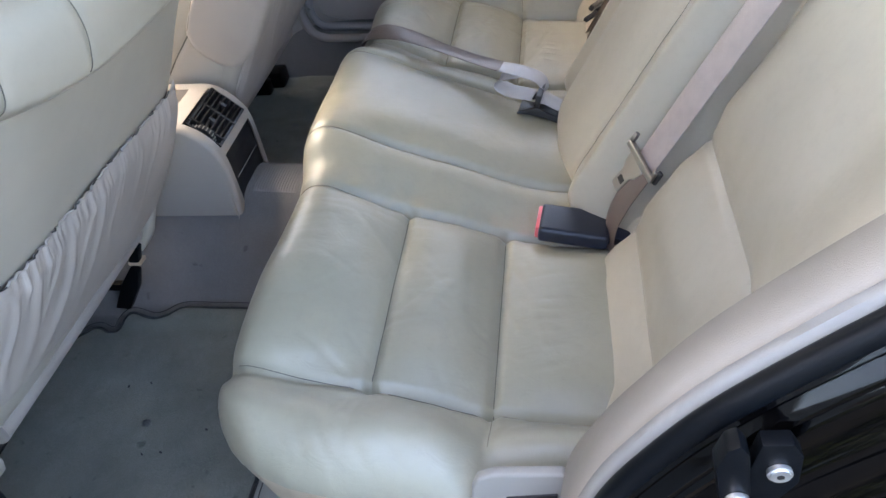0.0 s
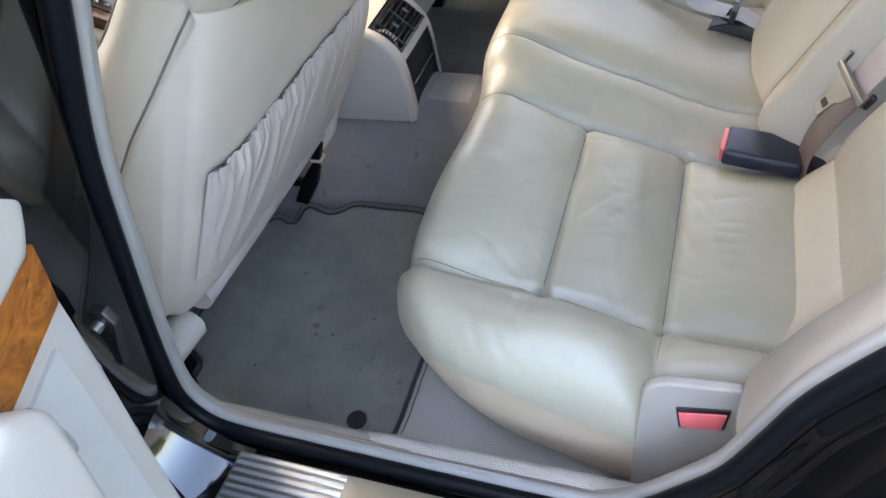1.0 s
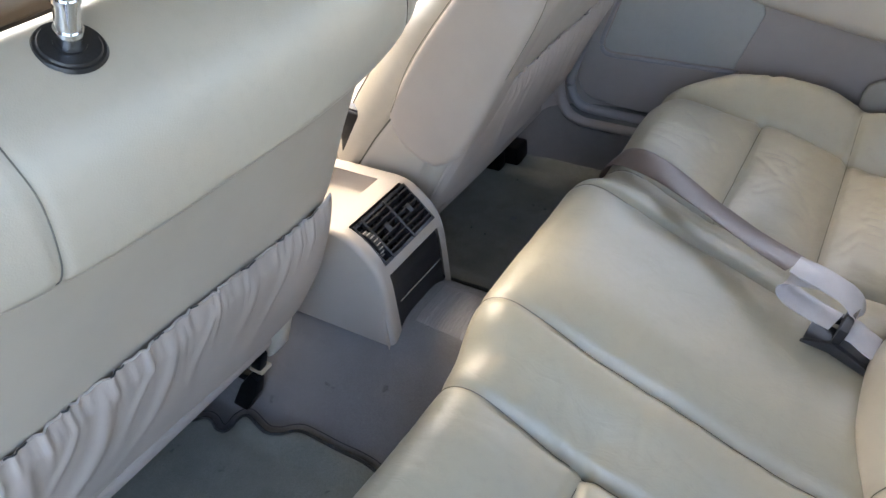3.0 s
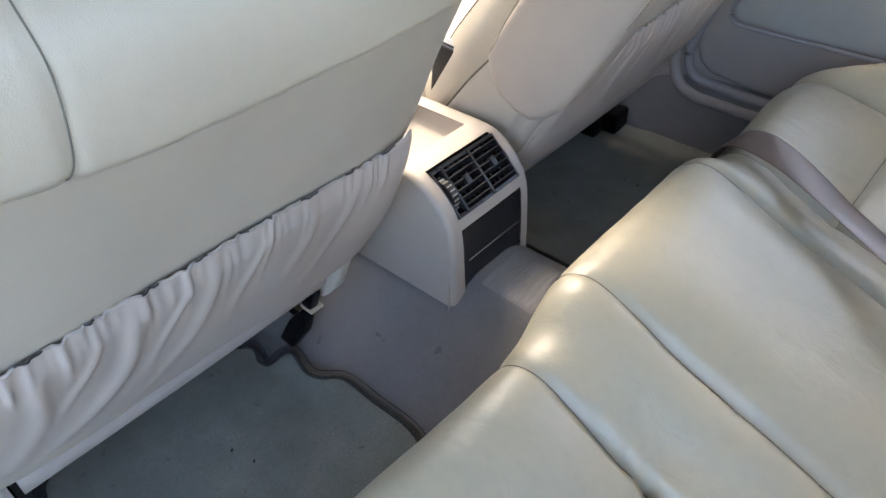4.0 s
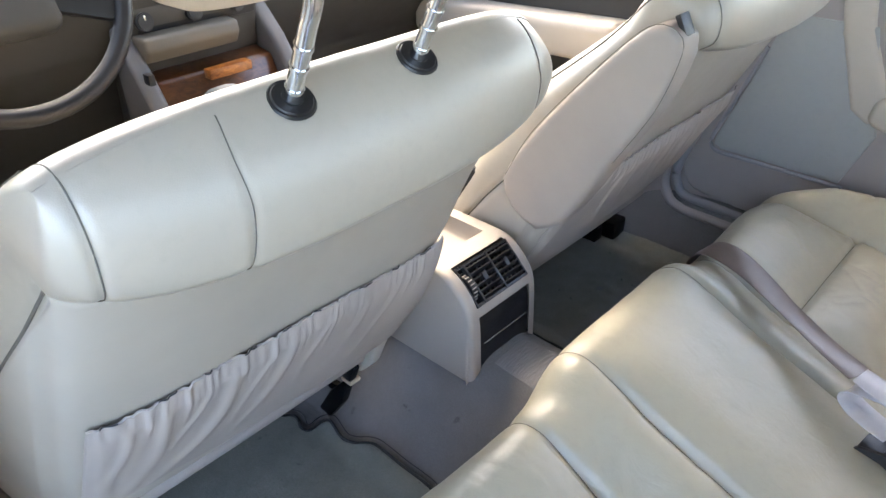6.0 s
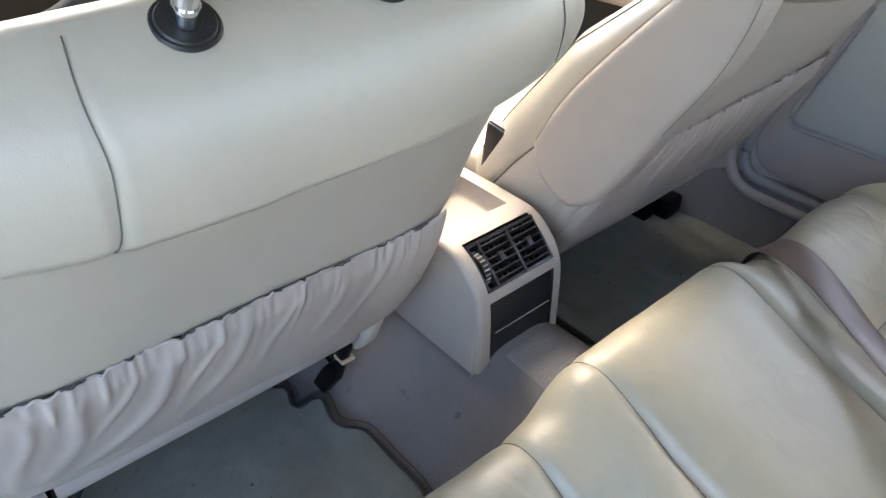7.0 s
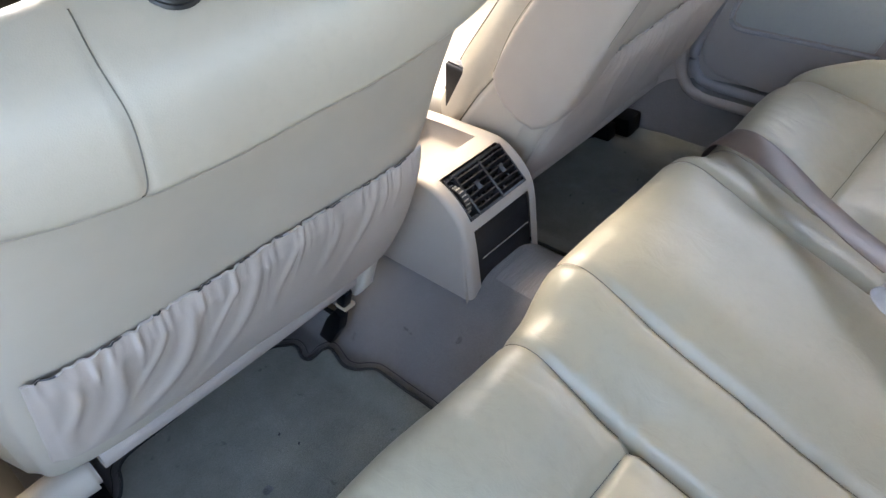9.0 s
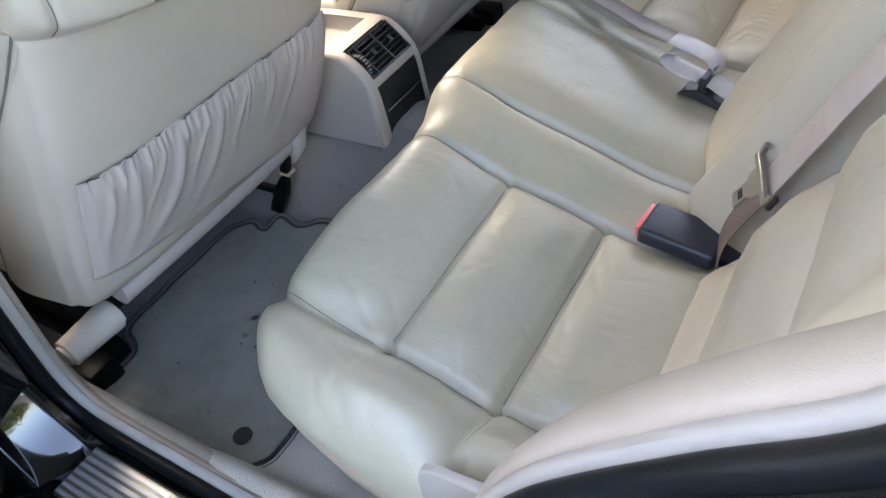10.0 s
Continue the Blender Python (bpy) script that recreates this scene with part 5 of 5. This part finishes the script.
for sgn in (-1, 1):
    fd = group_of("front_door", "closed front car door with beige lining", "car door", (-0.5, sgn * 0.82, 0.1))
    part("door_lining", prism([(-1.0, 0.05), (-1.0, 0.66), (0.06, 0.66), (-0.03, 0.30), (-0.05, 0.05)], "y", sgn * 0.79, sgn * 0.84, 0.01), DASH_SHADED, fd, "dark beige door lining")
    part("door_armrest", prism([(-0.75, 0.40), (-0.75, 0.49), (-0.10, 0.52), (-0.12, 0.42)], "y", sgn * 0.71, sgn * 0.80, 0.025, 3), VINYL, fd)
    part("upper_lining", prism([(-1.0, 0.60), (-1.0, 0.69), (0.10, 0.70), (0.07, 0.60)], "y", sgn * 0.77, sgn * 0.84, 0.014, 3), VINYL, fd)
    part("door_shell", prism([(-1.0, -0.05), (-1.0, 0.69), (0.07, 0.69), (0.0, 0.30), (-0.02, -0.05)], "y", sgn * 0.845, sgn * 0.93, 0.01), PAINT_LIT, fd)

# ---- roof, pillars, shelf and dashboard wall that close the car ----
rx, ry = np.meshgrid(np.linspace(-0.24, 1.15, 22), np.linspace(-0.66, 0.66, 24), indexing="ij")
rz = 1.17 - 0.10 * (ry / 0.66) ** 4 - 0.05 * ((rx - 0.5) / 0.65) ** 2
tagged(slab("ceiling", np.stack([rx, ry, rz], -1), np.array([0, 0, 0.04]), HEADLINER), "pale cloth headliner", "roof", kind="structure")
tagged(slab("roof_skin", np.stack([rx, ry * 1.04, rz + 0.046], -1), np.array([0, 0, 0.012]), PAINT), "glossy black painted car roof", "roof", kind="structure")
for sgn, side in ((-1, "left"), (1, "right")):
    tagged(tube("pillar_front_" + side, [(-1.0, sgn * 0.78, 0.70), (-0.62, sgn * 0.72, 0.92), (-0.22, sgn * 0.65, 1.07)], 0.04, VINYL), "beige windscreen pillar", "pillar", kind="structure")
    tagged(tube("pillar_rear_" + side, [(1.42, sgn * 0.74, 0.76), (1.28, sgn * 0.70, 0.95), (1.12, sgn * 0.65, 1.09)], 0.06, VINYL), "beige rear pillar", "pillar", kind="structure")
    tagged(tube("roof_rail_" + side, [(-0.24, sgn * 0.67, 1.07), (0.5, sgn * 0.69, 1.125), (1.14, sgn * 0.67, 1.09)], 0.05, PAINT), "black roof rail", "roof rail", kind="structure")
tagged(tube("pillar_middle_right", [(0.14, 0.78, 0.60), (0.24, 0.74, 0.85), (0.34, 0.68, 1.09)], 0.045, VINYL), "beige door pillar", "pillar", kind="structure")
tagged(tube("pillar_middle_left", [(0.20, -0.79, 0.72), (0.27, -0.76, 0.88), (0.34, -0.70, 1.09)], 0.03, VINYL), "beige door pillar", "pillar", kind="structure")
tagged(part("parcel_shelf", box((1.10, -0.74, 0.765), (1.55, 0.74, 0.79), 0.006), CARPET), "carpeted parcel shelf behind the backrest", "shelf", kind="structure")
for sgn, side in ((-1, "left"), (1, "right")):
    tagged(part("quarter_" + side, prism([(0.80, -0.05), (0.80, 0.10), (1.04, 0.74), (1.10, 0.80), (1.6, 0.78), (1.6, -0.05)], "y", sgn * 0.78, sgn * 0.86, 0.01) if sgn > 0 else prism([(1.12, -0.05), (1.12, 0.84), (1.6, 0.80), (1.6, -0.05)], "y", -0.86, -0.78, 0.01), PAINT), "glossy black rear quarter panel", "body side", kind="structure")
tagged(part("firewall", box((-1.10, -0.80, -0.05), (-1.04, 0.80, 0.60), 0.01), BLACK), "black bulkhead in front of the dashboard", "bulkhead", kind="structure")
tagged(part("rear_bulkhead", box((1.5, -0.78, -0.05), (1.56, 0.78, 0.77), 0.01), BLACK), "black bulkhead behind the rear seat", "bulkhead", kind="structure")
ground = tagged(part("ground", box((-60, -60, -0.40), (60, 60, -0.30), 0), CONCRETE_SHADED), "unseen concrete ground around the car, darkened for shade", "ground", kind="structure")


# ---- car glass ----
# panes out of view, added with differing tints to balance the light inside
for k, (name, grid, thick) in enumerate((("window_1", [[(-0.98, -0.72, 0.74), (-0.98, 0.72, 0.74)], [(-0.25, -0.62, 1.08), (-0.25, 0.62, 1.08)]], (0.004, 0, 0)),
                                         ("window_2", [[(-0.95, -0.775, 0.70), (0.12, -0.775, 0.70)], [(-0.30, -0.69, 1.08), (0.30, -0.69, 1.08)]], (0, -0.004, 0)),
                                         ("window_3", [[(-0.95, 0.775, 0.70), (0.12, 0.775, 0.70)], [(-0.30, 0.69, 1.08), (0.30, 0.69, 1.08)]], (0, 0.004, 0)),
                                         ("window_4", [[(0.20, 0.785, 0.70), (1.12, 0.785, 0.74)], [(0.36, 0.70, 1.09), (1.06, 0.70, 1.08)]], (0, 0.004, 0)),
                                         ("window_5", [[(1.50, -0.68, 0.79), (1.50, 0.68, 0.79)], [(1.16, -0.62, 1.09), (1.16, 0.62, 1.09)]], (0.004, 0, 0)))):
    tagged(slab(name, np.array(grid, float), np.array(thick), DEEP_DIMMER if k == 1 else DIMMER if k in (0, 4) else CLEAR), "car window glass, tint set to balance the daylight", "window", kind="structure")


# ---- belts and buckles ----
def belt_buckle(at, m_turn, name_label):
    top = group_of("belt_buckle", name_label, "belt buckle", at)
    m = Matrix.Translation(at) @ m_turn
    part("housing", turned(box((0.0, -0.033, -0.012), (0.105, 0.033, 0.014), 0.007, 3), m), NAVY, top)
    part("release_button", turned(box((-0.005, -0.027, -0.009), (0.006, 0.027, 0.011), 0.002), m), RED, top, "red release button")
    part("stalk", turned(box((0.09, -0.022, -0.008), (0.16, 0.022, 0.008), 0.005), m), NAVY, top)
    return top


belt_buckle((0.722, -0.225, 0.238), Matrix.Rotation(radians(-6), 4, "Z") @ Matrix.Rotation(radians(6), 4, "Y"), "dark blue-black belt buckle with a red button lying on the bench")


def front_buckle():
    top = group_of("belt_buckle", "black front belt buckle standing between seat and console", "belt buckle", (-0.046, 0.112, 0.14))
    lean = Matrix.Translation((-0.046, 0.112, 0.14)) @ Matrix.Rotation(radians(7), 4, "Y")
    part("housing", turned(box((-0.021, -0.011, 0.175), (0.021, 0.011, 0.280), 0.006, 3), lean), BLACK, top)
    part("stalk", turned(box((-0.014, -0.006, 0.0), (0.014, 0.006, 0.18), 0.003), lean), BLACK, top)
    part("release_button", turned(box((-0.017, -0.008, 0.277), (0.017, 0.008, 0.283), 0.002), lean), NAVY, top)


front_buckle()


def belt_frame(origin, along, across):
    """A pose at origin: x along the webbing, y across it, z out of its face."""
    u = Vector(along).normalized()
    v = Vector(across)
    v = (v - v.dot(u) * u).normalized()
    n = u.cross(v)
    if n.dot(Vector(OUT)) < 0:
        v, n = -v, -n
    return Matrix.Translation(origin) @ Matrix((u, v, n)).transposed().to_4x4()


def near_belt():
    top = group_of("seat_belt", "beige shoulder belt with a metal tongue along the backrest", "seat belt", (0.84, -0.25, 0.3), group="rear shoulder belts")
    way, across = (0.103, -0.032, 0.235), (0.35, -0.92, -0.17)
    ribbon("webbing", [(0.856, -0.238, 0.325), (0.872, -0.243, 0.360), (0.922, -0.259, 0.476), (0.975, -0.275, 0.595), (1.045, -0.296, 0.755)], [across], 0.044, BELT, top, n=40)
    lap = [(0.832, -0.256, 0.165), (0.826, -0.253, 0.215), (0.828, -0.252, 0.260), (0.842, -0.252, 0.302), (0.862, -0.250, 0.342), (0.869, -0.249, 0.356)]
    ribbon("lap_webbing", lap, [(0.2, -0.97, -0.1), (0.25, -0.95, -0.1), across], 0.042, BELT_BROWN, top, "brown webbing end", n=40)
    m = belt_frame((0.863, -0.243, 0.3605), way, (0.028, -0.069, -0.013))
    bar = part("guide_bar", turned(box((-0.005, -0.038, -0.002), (0.005, 0.038, 0.005), 0.002, 3), m), STEEL, top, "worn metal belt guide")
    part("guide_leg", turned(box((-0.004, -0.038, -0.002), (0.014, -0.031, 0.004), 0.0018, 2), m), STEEL, bar)
    part("guide_leg", turned(box((-0.004, 0.031, -0.002), (0.020, 0.038, 0.004), 0.0018, 2), m), STEEL, bar)
    ys = 1 if (m @ Vector((0, 1, 0)) - m.translation).y < 0 else -1
    part("guide_loop", turned(box((-0.004, min(ys * 0.034, ys * 0.043), -0.006), (0.018, max(ys * 0.034, ys * 0.043), 0.0), 0.003, 3), m), BLACK, top, "black plastic edge of the guide")
    tg = belt_frame((0.859, -0.236, 0.354), (-0.028, 0.009, -0.048), (0.028, -0.069, -0.013))
    tongue = part("tongue", turned(prism([(0.0, -0.021), (0.018, -0.018), (0.026, -0.011), (0.055, -0.0105), (0.057, -0.008), (0.057, 0.008), (0.055, 0.0105), (0.026, 0.011), (0.018, 0.018), (0.0, 0.021)], "z", -0.0012, 0.0016, 0.0007, 1), tg), STEEL, top, "steel belt tongue")
    part("tongue_slot", turned(box((0.034, -0.0065, -0.0016), (0.044, 0.0065, 0.0019), 0.0003, 1), tg), BLACK, tongue)
    return top


def far_belt():
    top = group_of("seat_belt", "brown shoulder belt with a black guide along the backrest", "seat belt", (0.84, 0.30, 0.3), group="rear shoulder belts")

    def along(s, lift, y=0.307):
        p = np.array([0.735, 0, 0.19]) + s * UP + lift * OUT
        return (p[0], y, p[2])

    slant = (0.35, 0.9, -0.2)
    ribbon("webbing", [along(s, -0.018) for s in (0.135, 0.2, 0.3, 0.4, 0.5, 0.6, 0.70)], [slant], 0.046, BELT_BROWN, top)
    ribbon("lap_webbing", [(0.842, 0.327, 0.160), (0.828, 0.325, 0.215), (0.817, 0.323, 0.262), (0.820, 0.320, 0.292), (0.834, 0.316, 0.322), (0.842, 0.314, 0.334)], [(0.45, 0.88, 0.1), slant], 0.034, BELT_BROWN, top, "brown webbing end", n=40)
    m = belt_frame(along(0.184, -0.008, 0.313), UP, slant)
    part("guide_bar", turned(box((-0.006, -0.028, -0.002), (0.005, 0.030, 0.008), 0.003, 3), m), BLACK, top, "black belt guide")
    part("guide_loop", turned(box((-0.026, 0.028, -0.006), (0.004, 0.037, 0.006), 0.003), m), BLACK, top)
    part("guide_loop", turned(box((-0.026, -0.037, -0.006), (-0.018, 0.037, 0.004), 0.003), m), BLACK, top)
    return top


near_belt()
far_belt()


def lap_belt():
    top = group_of("lap_belt", "grey-brown centre lap belt lying in a loop on the bench", "seat belt", (0.55, 0.19, 0.3))
    c = [(0.338, 0.275, 0.18), (0.343, 0.273, 0.26), (0.360, 0.262, 0.322), (0.395, 0.245, 0.348), (0.455, 0.212, 0.354), (0.535, 0.160, 0.349), (0.600, 0.124, 0.341), (0.650, 0.102, 0.335), (0.690, 0.094, 0.327), (0.718, 0.088, 0.316), (0.727, 0.080, 0.300), (0.716, 0.072, 0.288)]
    a = [(0.25, 1, 0.1), (0.3, 1, 0.2), (0.4, 0.95, 0.35), (0.45, 0.85, 0.35), (0.45, 0.85, 0.05), (0.45, 0.85, -0.15), (0.45, 0.85, -0.15), (0.45, 0.95, -0.05), (0.45, 1, 0.05), (0.4, 1, 0.0), (0.35, 1, 0.0), (0.3, 1, 0.0)]
    # one belt in two colours: brown for its shaded run, pale for the lit loop
    ribbon("webbing", c[:8], a[:8], 0.042, BELT_BROWN, top, n=90)
    ribbon("webbing_loop", c[7:], a[7:], 0.038, BELT_LIT, top, "looped webbing, coloured pale where lit", n=60)
    tail = [(0.708, 0.068, 0.293), (0.682, 0.078, 0.294), (0.658, 0.088, 0.297), (0.646, 0.094, 0.305), (0.650, 0.098, 0.315), (0.664, 0.100, 0.320), (0.682, 0.100, 0.321)]
    ribbon("webbing_tail", tail, [(0.35, 1, 0.15), (0.35, 1, 0.25), (0.4, 1, 0.3), (0.4, 1, 0.3), (0.4, 1, 0.2), (0.4, 1, 0.1)], 0.032, BELT_LIT, top, "doubled-back webbing, coloured pale where lit", n=60)
    m = Matrix.Translation((0.716, 0.066, 0.286)) @ Matrix.Rotation(radians(-8), 4, "Z") @ Matrix.Rotation(radians(12), 4, "Y")
    adj = part("adjuster", turned(box((-0.004, -0.027, -0.002), (0.006, 0.027, 0.022), 0.002), m), BLACK, top, "black belt adjuster bar")
    for y in (-0.027, 0.027):
        part("adjuster_arm", turned(prism([(-0.032, -0.021), (-0.028, -0.016), (0.000, 0.000), (0.050, -0.013), (0.058, -0.018), (0.050, -0.022), (0.0, -0.016)], "y", y - 0.0035, y + 0.0035, 0.0015), m), BLACK, adj)
    part("adjuster_end", turned(box((0.048, -0.030, -0.021), (0.058, 0.030, -0.012), 0.003), m), STEEL, adj, "bright worn end of the buckle frame")
    part("adjuster_base", turned(box((-0.030, -0.020, -0.024), (0.052, 0.020, -0.019), 0.002), m), BLACK, adj)
    fold = [(0.716, 0.066, 0.289), (0.728, 0.064, 0.290), (0.742, 0.061, 0.283), (0.756, 0.059, 0.276)]
    ribbon("webbing_end", fold, [(0.15, 1, 0.1)], 0.038, BELT_LIT, top, "pale folded webbing end", n=30)
    return top


lap_belt()


# ---- dashboard and wheel, glimpsed past the driver seat ----
def dashboard():
    top = group_of("dashboard", "beige-brown dashboard with climate controls and a wood console", "dashboard", (-0.7, 0, 0.4))
    part("dash_body", prism([(-1.04, 0.30), (-1.04, 0.74), (-0.92, 0.77), (-0.66, 0.74), (-0.62, 0.66), (-0.66, 0.56), (-0.76, 0.42), (-0.80, 0.30)], "y", -0.78, 0.78, 0.015, 3), DASH_SHADED, top)
    part("console_face", prism([(-0.75, 0.30), (-0.70, 0.66), (-0.60, 0.69), (-0.58, 0.64), (-0.62, 0.45), (-0.58, 0.33)], "y", -0.175, 0.10, 0.012, 3), DASH_SHADED, top)
    part("climate_panel", prism([(-0.60, 0.59), (-0.588, 0.595), (-0.578, 0.69), (-0.60, 0.71)], "y", -0.165, 0.09, 0.003), BLACK, top, "black climate control panel")
    for y in (-0.152, -0.05, 0.045):
        m = Matrix.Translation((-0.580, y, 0.622)) @ Matrix.Rotation(radians(80), 4, "Y")
        k = part("climate_knob", disc(0.017, 0.016, m, 24, 0.003), BLACK, top, "black rotary knob")
        part("knob_mark", turned(box((-0.012, -0.002, 0.007), (-0.002, 0.002, 0.0095), 0.0005, 1), m), CHROME, k)
    for y, mt in ((-0.108, BLUE), (-0.066, RED)):
        part("temperature_mark", turned(box((-0.586, y - 0.004, 0.655), (-0.576, y + 0.004, 0.682), 0.001), Matrix.Identity(4)), mt, top)
    part("shelf_lip", prism([(-0.60, 0.545), (-0.56, 0.552), (-0.545, 0.575), (-0.55, 0.598), (-0.60, 0.60)], "y", -0.175, 0.025, 0.008, 3), SHELF_SHADED, top, "beige rolled shelf edge")
    part("wood_console", prism([(-0.62, 0.34), (-0.62, 0.525), (-0.555, 0.515), (-0.53, 0.46), (-0.30, 0.375), (-0.30, 0.32)], "y", -0.165, 0.095, 0.008, 2), WOOD_DARK, top, "brown burl wood console face")
    part("ashtray_lid", box((-0.54, -0.075, 0.505), (-0.515, 0.02, 0.525), 0.004), WOOD, top, "orange wood ashtray lid")
    part("gaiter", prism([(-0.512, 0.462), (-0.505, 0.482), (-0.468, 0.510), (-0.430, 0.521), (-0.394, 0.496), (-0.425, 0.460), (-0.47, 0.446), (-0.50, 0.450)], "y", -0.118, -0.068, 0.014, 3), GAITER, top, "pale blue-grey leather lever gaiter")
    strip = part("switch_strip", prism([(-0.525, 0.450), (-0.525, 0.463), (-0.31, 0.384), (-0.31, 0.37)], "y", -0.143, -0.112, 0.002), VENT, top, "black switch strip in the wood")
    for k in range(9):
        x = -0.505 + 0.02 * k
        part("switch_mark", box((x - 0.006, -0.131, 0.452 - 0.367 * (x + 0.525)), (x + 0.006, -0.127, 0.4645 - 0.367 * (x + 0.525)), 0.0005, 1), GREYTRIM, strip)
    for y in (-0.19, 0.115):
        part("console_rail", prism([(-0.62, 0.62), (-0.55, 0.55), (-0.46, 0.42), (-0.30, 0.36), (-0.30, 0.30), (-0.62, 0.30)], "y", y - 0.018, y + 0.018, 0.012, 3), DASH_TRIM, top, "beige console side rail")
    part("window_switch", box((-0.530, -0.200, 0.528), (-0.508, -0.188, 0.548), 0.002), BLACK, top, "small black switch")
    part("console_deck", prism([(-0.34, 0.14), (-0.34, 0.345), (-0.08, 0.325), (-0.08, 0.14)], "y", -0.085, 0.085, 0.01, 3), CONSOLE, top)
    part("handbrake_gaiter", box((-0.14, -0.03, 0.32), (-0.05, 0.03, 0.40), 0.015, 3), BLACK, top, "black handbrake gaiter")
    return top


dashboard()


def steering_wheel():
    top = group_of("steering_wheel", "dark grey steering wheel with a padded centre", "steering wheel", (-0.44, -0.43, 0.75))
    m = Matrix.Translation((-0.44, -0.43, 0.75)) @ Matrix.Rotation(radians(64), 4, "Y")
    ring = [m @ Vector((0.185 * math.cos(a), 0.185 * math.sin(a), 0)) for a in np.linspace(0, 2 * math.pi, 40, endpoint=False)]
    tube("rim", [tuple(p) for p in ring], 0.0145, BLACK, top, "black leather wheel rim", 12, 80, True, ref=(1, 0, 0.5))
    part("hub_pad", turned(box((-0.07, -0.085, -0.045), (0.075, 0.085, 0.012), 0.025, 4), m), DASH_SHADED, top, "dark beige padded hub")
    for a in (20, 160, 270):
        part("spoke", turned(box((0.06, -0.022, -0.014), (0.18, 0.022, 0.004), 0.008, 2), m @ Matrix.Rotation(radians(a - 90), 4, "Z")), BLACK, top)
    part("column", turned(disc(0.04, 0.30, Matrix.Translation((0, 0, -0.18)), 20, 0.006), m), DASH_SHADED, top)
    part("stalk", turned(box((-0.012, 0.05, -0.075), (0.004, 0.20, -0.062), 0.005, 2), m), BLACK, top, "black control stalk")
    return top


steering_wheel()


# ---- hedge beside the parking place, mirrored in the door glass and paint ----
def hedge():
    g = np.random.RandomState(77)
    n = 11000
    c = np.stack([g.uniform(-9, 10, n), -2.75 + g.normal(0, 0.25, n), g.uniform(-0.3, 0.55, n) + 0.12 * np.sin(g.uniform(0, 6, n))], 1)
    u = g.normal(size=(n, 3))
    u /= np.linalg.norm(u, axis=1, keepdims=True)
    v = np.cross(u, g.normal(size=(n, 3)))
    v /= np.linalg.norm(v, axis=1, keepdims=True)
    k = g.uniform(0.05, 0.11, n)[:, None]
    V = np.stack([c - u * k, c + v * k * 0.5, c + u * k, c - v * k * 0.5], 1).reshape(-1, 3)
    me = bpy.data.meshes.new("hedge")
    me.from_pydata(V.tolist(), [], np.arange(4 * n).reshape(-1, 4).tolist())
    tagged(link_mesh("hedge", me, LEAF, sharp=0), "dense green hedge beside the parked car", "hedge", kind="stuff")


hedge()
